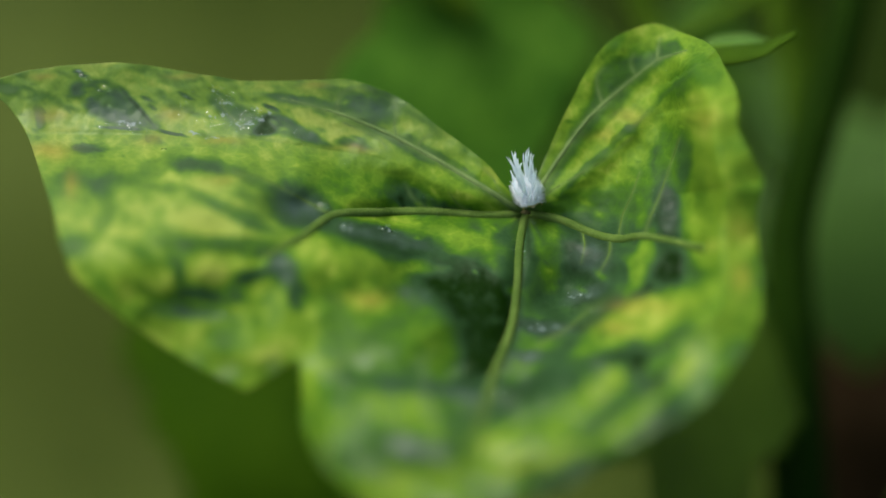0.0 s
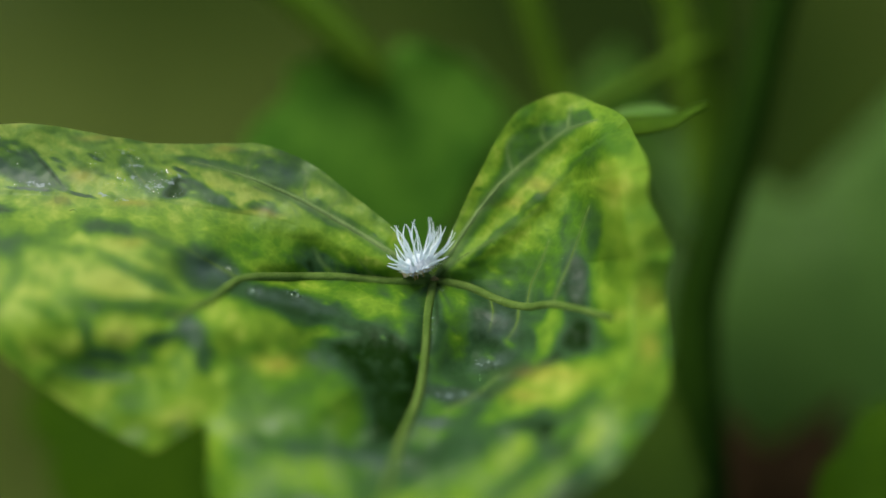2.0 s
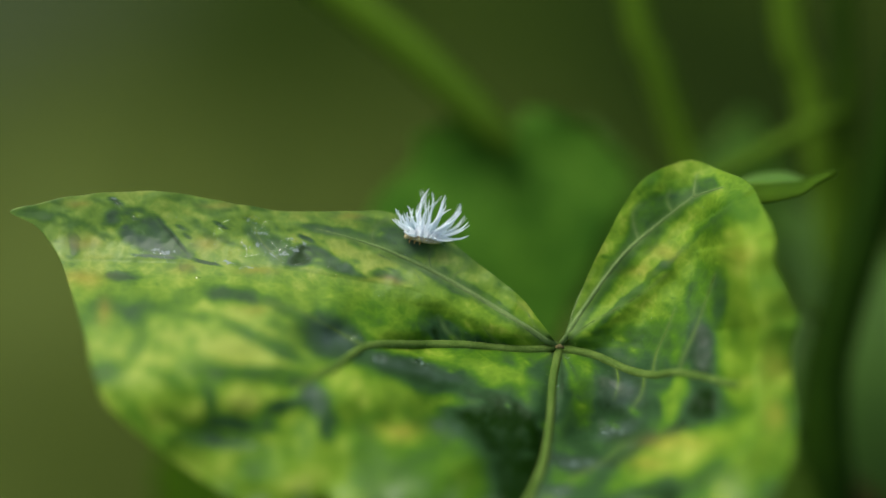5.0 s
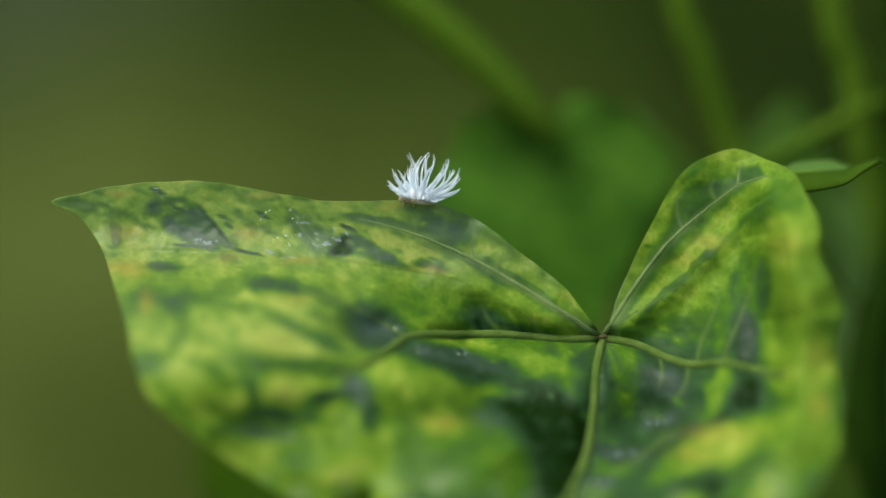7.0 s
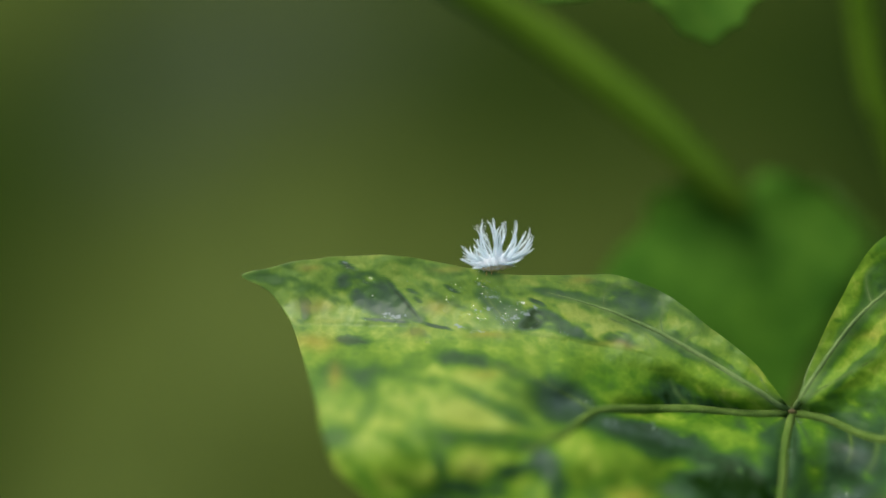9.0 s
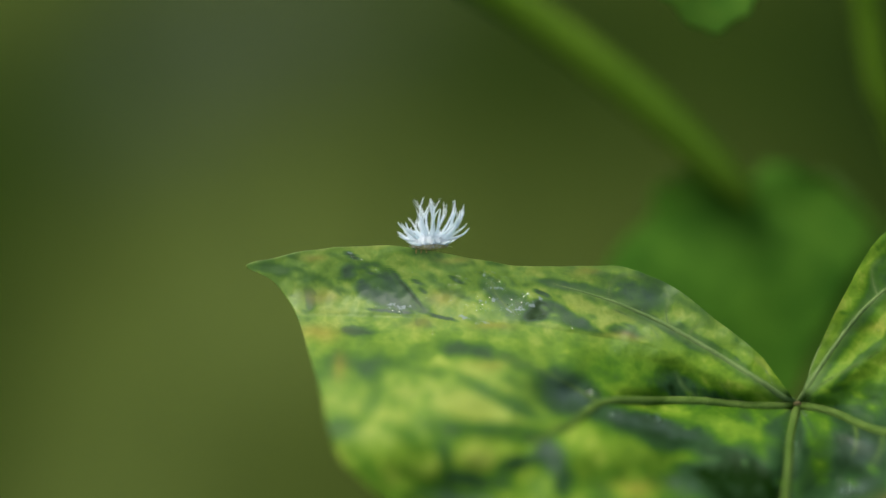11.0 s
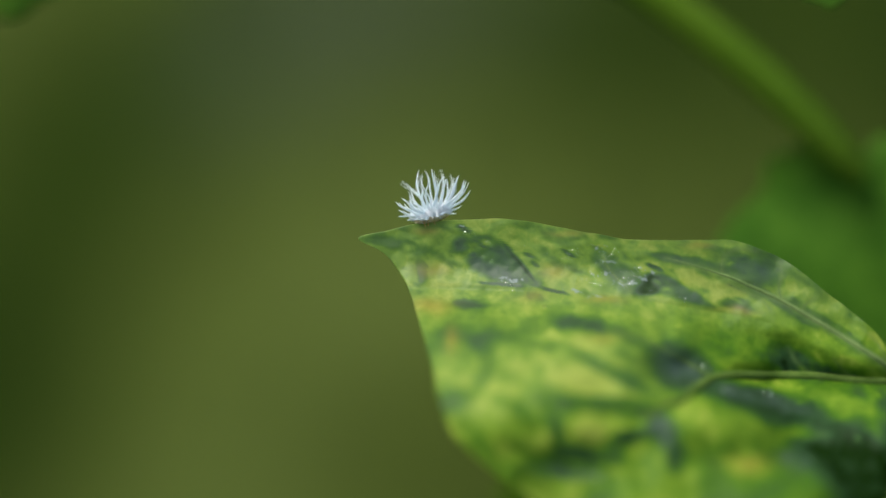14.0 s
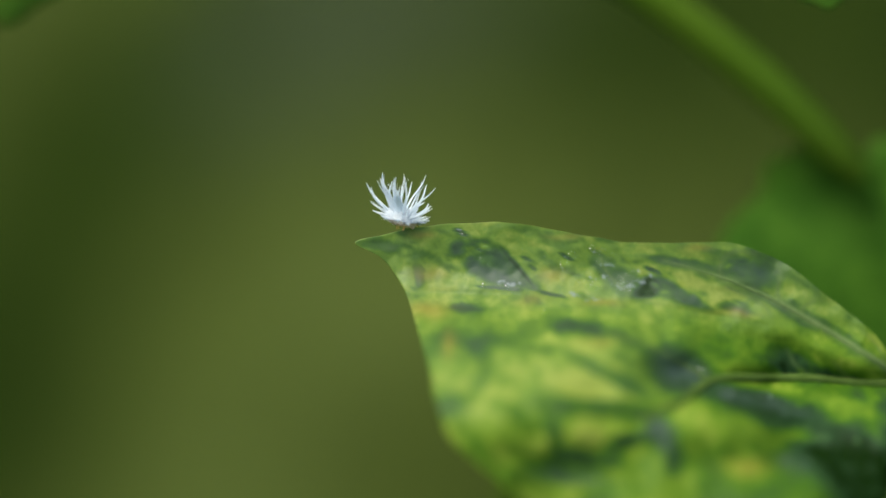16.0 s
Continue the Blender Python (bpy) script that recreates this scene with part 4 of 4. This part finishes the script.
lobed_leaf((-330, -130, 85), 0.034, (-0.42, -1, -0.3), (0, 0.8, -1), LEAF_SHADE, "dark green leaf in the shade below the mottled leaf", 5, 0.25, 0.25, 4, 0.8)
lobed_leaf((660, 150, 120), 0.036, (0.15, -1, -0.4), (0.1, 0.7, -1), LEAF_SOFT, "soft green leaf behind the main stem", 5, 0.25, 0.3, 5)
lobed_leaf((290, -230, 55), 0.023, (0.05, -1, -0.3), (0.1, 0.7, -1), LEAF_OLIVE, "olive green leaf low behind the mottled leaf", 5, 0.25, 0.3, 6, 0.6)
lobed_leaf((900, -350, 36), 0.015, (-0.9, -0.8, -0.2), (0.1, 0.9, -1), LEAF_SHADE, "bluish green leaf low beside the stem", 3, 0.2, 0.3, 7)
lobed_leaf((600, -300, 100), 0.018, (-0.1, -1, -0.2), (0.0, 0.8, -1), BROWN, "withered dark brown leaf near the stem foot", 5, 0.35, 0.5, 8, name="withered_leaf")
lobed_leaf((-165, 815, 36), 0.016, (0.0, -1, -0.2), (0, 0.5, -1), LEAF_LIME, "bright green lobed leaf hanging from the vine above", 5, 0.36, 0.10, 9, 1.0, 0.62,
           outline=[(-112, 60), (-95, 180), (-80, 260), (-66, 150), (-50, 134), (-37, 140), (-15, 154), (-4, 162), (8, 154), (15, 146), (30, 126), (44, 124), (62, 158), (74, 290), (95, 220), (112, 60)])
lobed_leaf((-1652, 955, 55), 0.0165, (0.0, -1, -0.25), (0, 0.4, -1), LEAF_LIME, "bright green leaf tip hanging from the vine above", 3, 0.3, 0.15, 10, 1.0, 0.7,
           outline=[(-126, 80), (-60, 260), (-20, 330), (8, 320), (40, 262), (56, 275), (80, 220), (126, 80)])
stalk("leaf_stalk", [(-230, 1330, 60), (-200, 1080, 44), (-165, 815, 36)], [16, 14, 12], STALK, "short green stalk of a hanging leaf")
stalk("leaf_stalk", [(-1560, 1155, 60), (-1625, 1040, 57), (-1652, 955, 55)], [16, 14, 12], STALK, "short green stalk of a hanging leaf tip")


def folded_leaf():
    """A small young leaf folded along its midrib, pointing away from the lobe's top."""
    ob = thing("young_leaf", tuple(spot(305, 282, 5)), "small folded green young leaf on a side shoot", "leaf")
    mid = spline([(305, 282, 5), (334, 288, 5.5), (380, 291, 6), (422, 294, 6), (452, 304, 6.5), (484, 311, 7)], 10)
    t = np.linspace(0, 1, len(mid))
    for name, reach, tilt_back, label in (("upper_half", 20, 4.0, "paler upturned half of the folded blade"), ("lower_half", -34, -3.0, "darker hanging half of the folded blade")):
        w = np.sin(np.pi * np.clip(t * 1.02, 0, 1) ** (0.75 if reach > 0 else 0.5)) ** 0.8 * reach
        if reach > 0:
            w = w * (1 - smooth(0.45, 0.72, t))
        verts = []
        for k in range(9):
            f = k / 8
            bulge = 0.8 * math.sin(math.pi * f)
            verts.append(spot(mid[:, 0] + 6 * f, mid[:, 1] + w * f, mid[:, 2] + tilt_back * f - bulge))
        n = len(mid)
        v = local(np.vstack(verts), ob)
        faces = [(k * n + i, k * n + i + 1, (k + 1) * n + i + 1, (k + 1) * n + i) for k in range(8) for i in range(n - 1)]
        half = part(name, mesh_of(name, v, faces, LEAF_PALE if reach > 0 else LEAF_DARK), ob, label)
        mod = half.modifiers.new("thickness", "SOLIDIFY")
        mod.thickness, mod.offset = 0.0003, 0
    part("midrib", tube("midrib", local(spot(mid[:, 0], mid[:, 1], mid[:, 2]), ob), [6 * UNIT, 3 * UNIT, 2 * UNIT], STALK, 8), ob)
    p = spline([(305, 282, 5), (330, 250, 18), (400, 120, 32), (494, 0, 40)], 8)
    part("petiole", tube("petiole", local(spot(p[:, 0], p[:, 1], p[:, 2]), ob), [6 * UNIT, 8 * UNIT], STALK, 8), ob)
    return ob


folded_leaf()


def grass():
    """Low weeds and grass blades on the floor far behind, one joined sheet of blades."""
    rnd = random.Random(4)
    verts, faces = [], []
    for _ in range(1800):
        x, y = rnd.uniform(-0.6, 0.5), rnd.uniform(0.15, 1.6)
        if noise.noise((x * 3, y * 3, 2)) < -0.15 or any(v < 0.2 and math.hypot(x - px, (y - py) / 1.6) < r * 1.1 for px, py, r, v in PATCHES):
            continue
        h, a, w = rnd.uniform(0.015, 0.04), rnd.uniform(0, 6.28), rnd.uniform(0.0015, 0.004)
        lean = Vector((math.cos(a), math.sin(a), 0)) * h * rnd.uniform(0.2, 0.8)
        side = Vector((-math.sin(a), math.cos(a), 0)) * w
        base, i = Vector((x, y, GROUND)), len(verts)
        mid = base + lean * 0.4 + Vector((0, 0, h * 0.65))
        verts += [base - side, base + side, mid + side * 0.8, mid - side * 0.8, base + lean + Vector((0, 0, h))]
        faces += [(i, i + 1, i + 2, i + 3), (i + 3, i + 2, i + 4)]
    tagged(new("grass", mesh_of("grass", verts, faces, GRASS)), "short olive green grass on the soil", "grass", kind="stuff")


grass()


# ---- water on the leaf ----
def droplet(x, y, rx, ry, turn, high, label):
    """A bead of water lying on the mottled blade."""
    e = 3.0
    o, px, py = (spot(a, b, relief(a, b)) for a, b in ((x, y), (x + e, y), (x, y + e)))
    z = Vector(np.cross(px - o, py - o)).normalized()
    xx = Vector(px - o).normalized()
    basis = Matrix((xx, z.cross(xx), z)).transposed().to_4x4() @ pose(0, 0, 0, 0, 0, turn)
    n, m = 20, 8
    verts, faces = [(0, 0, high * UNIT)], []
    for j in range(1, m + 1):
        f = math.pi / 2 * j / m
        for k in range(n):
            a = 2 * math.pi * k / n
            w = 1 + 0.75 * noise.noise((math.cos(a) * 2.0 + x, math.sin(a) * 2.0 + y, 1))
            verts.append((math.sin(f) * math.cos(a) * rx * UNIT * w, math.sin(f) * math.sin(a) * ry * UNIT * w, (math.cos(f) - 0.12) * high * UNIT))
    faces += [(0, 1 + k, 1 + (k + 1) % n) for k in range(n)]
    for j in range(m - 1):
        for k in range(n):
            b, c = 1 + j * n + k, 1 + j * n + (k + 1) % n
            faces.append((b, b + n, c + n, c))
    faces.append(tuple(1 + (m - 1) * n + k for k in range(n))[::-1])
    ob = new("water_droplet", mesh_of("water_droplet", verts, faces, WATER))
    ob.matrix_world = Matrix.Translation(o) @ basis
    ob.visible_shadow = False
    return tagged(ob, label, "droplet", "droplets on the leaf")


droplet(-359, 15, 13, 11, 0, 11, "round clear water bead beside the leaf's vein")
for x, y, rx, ry, turn in [(-552, 226, 10, 4, -30), (-545, 205, 8, 4, -50), (-562, 185, 5, 4, 0), (-538, 180, 9, 3, -40), (-600, 205, 10, 4, -35), (-612, 178, 5, 6, 10),
                           (-580, 170, 6, 5, 0), (-500, 168, 14, 6, -20), (-478, 186, 9, 4, -20), (-740, 232, 10, 4, -30), (-752, 212, 4, 4, 0), (-738, 203, 5, 5, 0),
                           (-780, 252, 9, 4, -20), (-525, 215, 5, 4, 0), (-640, 120, 6, 3, 0), (-250, -28, 12, 6, 0), (-320, -22, 12, 7, 0), (-8, -262, 14, 6, 0), (-45, -325, 20, 7, 5)]:
    droplet(x, y, rx * 1.05, ry * 1.15, turn, 2.8 + 0.85 * min(rx, ry), "small clear water film on the mottled leaf")


def trickle(x, y, reach, turn, seed):
    """A thin crooked thread of water standing on the blade."""
    t = np.linspace(0, 1, 26)
    a = radians(turn)
    sway = np.array([reach * 0.55 * noise.noise((k * 3.4 + seed * 5.1, seed, 0.3)) for k in t])
    px = x + (t - 0.5) * reach * math.cos(a) - sway * math.sin(a)
    py = y + (t - 0.5) * reach * math.sin(a) + sway * math.cos(a)
    r = np.array([0.5 + 2.9 * math.sin(math.pi * k) ** 0.6 * (0.65 + 0.5 * noise.noise((k * 6, seed, 2.0))) for k in t]) * UNIT
    w = spot(px, py, relief(px, py) - r / 0.001 * 0.25)
    ob = new("water_trickle", tube("water_trickle", w - w[0], r, WATER, 10))
    ob.location = tuple(w[0])
    ob.visible_shadow = False
    return tagged(ob, "thin crooked trickle of clear water on the leaf", "water", "trickles on the leaf")


for i, (x, y, reach, turn) in enumerate([(-548, 226, 30, -35), (-532, 210, 34, -20), (-520, 222, 22, 15), (-556, 178, 26, -50), (-545, 165, 30, 25), (-568, 170, 18, -70), (-505, 176, 40, -30),
                                         (-486, 184, 34, -25), (-470, 192, 22, -40), (-455, 150, 30, 12), (-500, 158, 28, -10), (-590, 222, 24, -40), (-745, 166, 26, -8), (-700, 160, 24, -20),
                                         (-775, 250, 26, -30), (-752, 228, 14, -60), (-400, 140, 30, -40), (-610, 198, 20, -55), (100, -140, 26, 20), (112, -156, 20, -10), (85, -172, 26, 35), (30, -195, 18, 0)]):
    trickle(x, y, reach, turn, i + 1)


# ---- the larva ----
def larva():
    """Cream body with a shaggy coat of white wax threads; x forward, z up, feet at the origin. Lengths in mm until scaled."""
    ob = thing("larva", (0, 0, 0), "small insect larva covered in long white wax threads", "insect")
    mm = 0.001
    verts, faces, n, m = [], [], 20, 26
    for j in range(m + 1):
        f = j / m
        x = 1.80 - 3.6 * f
        w = math.sqrt(max(0.0, 1 - (2 * f - 1) ** 2)) ** 0.8
        seg = 1 + 0.06 * math.sin(f * 12 * math.pi)
        for k in range(n):
            a = 2 * math.pi * k / n
            verts.append((x * mm, math.cos(a) * 1.15 * w * seg * mm, (0.6 + math.sin(a) * (0.72 if math.sin(a) > 0 else 0.45) * w * seg) * mm))
    faces = [(j * n + k, j * n + (k + 1) % n, (j + 1) * n + (k + 1) % n, (j + 1) * n + k) for j in range(m) for k in range(n)]
    part("body", mesh_of("body", verts, faces, CREAM), ob, "soft cream body")
    verts_body, body_faces = verts, faces
    rnd = random.Random(11)
    part("head", tube("head", np.array([(1.40, 0, 0.42), (1.60, 0, 0.40), (1.74, 0, 0.36), (1.82, 0, 0.32)]) * mm, [0.20 * mm, 0.22 * mm, 0.18 * mm, 0.06 * mm], CREAM, 10), ob, "small amber head")
    legs = []
    for side in (-1, 1):
        for x in (1.2, 0.7, 0.2):
            knee = np.array([(0, 0, 0), (0.08, side * 0.2, 0.05), (0.12, side * 0.30, -0.12), (0.16, side * 0.36, -0.36)])
            leg = part("leg", tube("leg", spline(knee, 4) * mm, [0.08 * mm, 0.06 * mm, 0.04 * mm], AMBER, 6), ob, "thin amber leg")
            leg.location = (x * mm, side * 0.62 * mm, 0.36 * mm)
            legs.append(leg)
    shell = []
    for k in range(n * (m + 1)):
        x, y, z = verts_body[k]
        lump = 1.10 + 0.22 * noise.noise((x * 3000, y * 3000, z * 3000))
        shell.append((x * 1.08, y * lump * 1.0, max((0.84 - 0.20 * float(smooth(0.3, 1.5, -x / mm))) * mm, 0.6 * mm + (z - 0.6 * mm) * lump * 1.55)))
    part("wax_coat", mesh_of("wax_coat", shell, body_faces, WAX), ob, "thick white wax coat over the back")
    threads = []
    # along the body from the head; lean to the front and outward tilt, each at root and tip; length in mm
    side_row = [(0.00, 76, 44, 40, 24, 2.1), (0.07, 66, 74, 55, 40, 2.0), (0.13, 54, 20, 45, 25, 2.7), (0.21, 44, -4, 55, 40, 2.3), (0.27, 30, 46, 40, 26, 2.6), (0.33, 24, -6, 30, 30, 3.2),
                (0.39, 18, -14, 45, 12, 4.0), (0.46, 8, 30, 35, 26, 4.3), (0.53, 0, -34, 50, 25, 4.1), (0.59, -6, 12, 35, 14, 4.5),
                (0.65, -28, -2, 40, 30, 4.0), (0.71, -44, 2, 50, 30, 4.4), (0.79, -58, -8, 40, 35, 4.4), (0.87, -70, -16, 50, 30, 4.0), (0.94, -80, -36, 45, 35, 3.2)]
    ridge_row = [(0.10, 56, 14, 8, 8, 2.3), (0.42, 14, -26, 6, 4, 4.1), (0.80, -54, -4, 8, 4, 3.5)]
    skirt = [(0.04 + 0.115 * k, 74 - 17 * k, 62 - 14 * k, 84, 62, 1.05 + 0.3 * (k % 3)) for k in range(9)]
    inner = [(0.08 + 0.16 * k, 60 - 20 * k, 46 - 16 * k, 46, 36, 1.2 + 0.3 * (k % 2)) for k in range(6)]
    for flip, row, spread in ((1, side_row, 0.62), (-1, side_row, 0.62), (1, ridge_row, 1), (1, skirt, 0.95), (-1, skirt, 0.95), (1, inner, 0.9), (-1, inner, 0.9)):
        for f, lean, lean_tip, tilt, tilt_tip, high in row:
            f, high = f + rnd.uniform(-0.02, 0.02), high * rnd.uniform(0.85, 1.05)
            lean, lean_tip, tilt, tilt_tip = lean + rnd.uniform(-5, 5), lean_tip + rnd.uniform(-10, 10), flip * (tilt * spread + rnd.uniform(-8, 8)), flip * (tilt_tip * spread + rnd.uniform(-8, 8))
            x = 1.8 - 3.7 * f
            w = math.sqrt(max(0.05, 1 - (x / 2.6) ** 2))
            root = np.array([x * 0.76, -math.sin(radians(tilt)) * 0.8 * w, 0.74 + math.cos(radians(tilt)) * 0.42 * w])
            t = np.linspace(0, 1, 16)
            swing = rnd.uniform(0, 6.28)
            b = np.radians(lean + (lean_tip - lean) * t ** 1.2 + 13 * t * np.sin(t * 7 + swing))
            a = np.radians(tilt + (tilt_tip - tilt) * t + 10 * t * np.sin(t * 6 + swing * 2))
            step = np.stack([np.sin(b), -np.sin(a) * np.cos(b), np.cos(a) * np.cos(b)], 1) * high / 15
            line = np.vstack([np.zeros(3), np.cumsum(step[:-1], 0)])
            thick = 1.0 if high > 1.8 else 0.85
            main = tube("wax_thread", line * mm, [r * thick * mm for r in (0.22, 0.165, 0.135, 0.115, 0.085, 0.025)], WAX, 8, 0.55)
            th = part("wax_thread", main, ob)
            th.location = root * mm
            if high > 2.1 and rnd.random() < 0.55:
                split = line + np.array([rnd.choice((-1, 1)) * rnd.uniform(0.25, 0.5), rnd.uniform(-0.3, 0.3), -0.25])[None] * np.maximum(0, t - 0.35)[:, None]
                part("wax_strand", tube("wax_strand", split[4:] * mm, [0.11 * mm, 0.09 * mm, 0.06 * mm, 0.02 * mm], WAX, 6, 0.6), th)
            threads.append((th, rnd.random(), tilt, lean))
    # short woolly wax between the threads
    fv, ff = [], []
    for _ in range(900):
        f, a = rnd.uniform(-0.02, 1.0), radians(rnd.uniform(-100, 100))
        x = 1.65 - 3.4 * f
        w = math.sqrt(max(0.03, 1 - (x / 1.95) ** 2))
        root = np.array([x, -math.sin(a) * 1.1 * w, 0.6 + math.cos(a) * 0.8 * w])
        out = np.array([x * 0.35 + rnd.uniform(-0.4, 0.4), -math.sin(a) + rnd.uniform(-0.4, 0.4), math.cos(a) * 0.9 + rnd.uniform(-0.15, 0.5)])
        tip = root + out / np.linalg.norm(out) * rnd.uniform(0.35, 0.8)
        i = len(fv)
        fv += [(root + d) * mm for d in ((0.04, 0, 0), (-0.02, 0.036, 0), (-0.02, -0.036, 0))] + [tip * mm]
        ff += [(i, i + 1, i + 3), (i + 1, i + 2, i + 3), (i + 2, i, i + 3)]
    tagged(part("wax_wool", mesh_of("wax_wool", fv, ff, WAX), ob, "short white woolly wax"), kind="stuff")
    return ob, legs, threads


LARVA, LEGS, THREADS = larva()

# seconds, across and up on the plan, lean of the body to the left end up, heading (0 right, 90 away, 180 left, 270 towards the viewer)
CRAWL = [(0.0, 9, 12, -14, 278), (0.5, 9, 11, -10, 268), (1.0, 7, 11, -4, 250), (1.5, -3, 7, 5, 225), (2.0, -22, 3, 10, 215), (2.5, -62, 22, 16, 222), (3.0, -125, 69, 20, 226),
         (3.5, -166, 97, 22, 214), (4.0, -200, 129, 22, 202), (5.2, -245, 192, 20, 184), (6.5, -290, 226, 22, 178), (7.0, -324, 237, 8, 180), (7.5, -359, 241, 2, 180),
         (8.0, -411, 244, 2, 180), (8.5, -466, 246, -5, 182), (9.0, -518, 250, -8, 180), (10.2, -597, 262, -6, 180), (11.5, -674, 275, -2, 180), (12.0, -714, 277, 0, 178),
         (12.5, -765, 280, 0, 180), (13.0, -790, 277, -12, 184), (13.5, -807, 275, -12, 186), (14.0, -834, 270, -9, 205), (14.5, -922, 248, -4, 250), (15.0, -935, 253, 0, 275),
         (15.5, -918, 262, 2, 295), (16.0, -887, 269, 4, 315)]


def motions():
    stand = Matrix((ACROSS, AHEAD, UP)).transposed().to_4x4() @ pose(0, 0, 0, 8)
    rows = []
    for t, x, y, lean, heading in CRAWL:
        dip = float(np.interp(t, (0, 1, 1.5, 3, 5, 6.5, 13.8, 14.5, 16), (38, 34, 26, 20, 8, 0, 0, 14, 6)))
        near = float(np.interp(t, (1.2, 2.4, 6.5, 7.2), (-1.6, -1.4, -0.3, 0.9)))
        p = spot(x - 4, y - 5 + 0.55 * dip, float(relief(x, y)) + near)
        rows.append((t, Matrix.Translation(p) @ stand @ pose(0, 0, 0, 0, lean, 0) @ pose(0, 0, 0, 0, 0, heading) @ pose(0, 0, 0, 0, dip, 0)))
    walk(LARVA, rows)
    for th, phase, side, lean in THREADS:
        home = Matrix.Translation(th.location)
        rows = []
        for k in range(17):
            a = 7 * math.sin(k * 1.9 + phase * 6.28) + 3 * math.sin(k * 3.7 + phase * 17)
            b = 6 * math.sin(k * 1.3 + phase * 11)
            closed = 1 - float(smooth(0.6, 2.4, k))
            spread = max(float(smooth(13.4, 15, k)) - 0.7 * float(smooth(15, 16, k)), 0.25 * float(smooth(2, 3, k) - smooth(4, 6, k)))
            rows.append((float(k), home @ pose(0, 0, 0, b * 0.8 - 0.6 * side * closed + 0.6 * side * spread, a - 0.55 * lean * closed, 0)))
        walk(th, rows)
    for i, leg in enumerate(LEGS):
        home = Matrix.Translation(leg.location)
        walk(leg, [(0.4 * k, home @ pose(0, 0, 0, 0, 0, 16 * math.sin(math.pi * (k + i % 2)) + 14 * (-1) ** (k + i))) for k in range(41)])


motions()
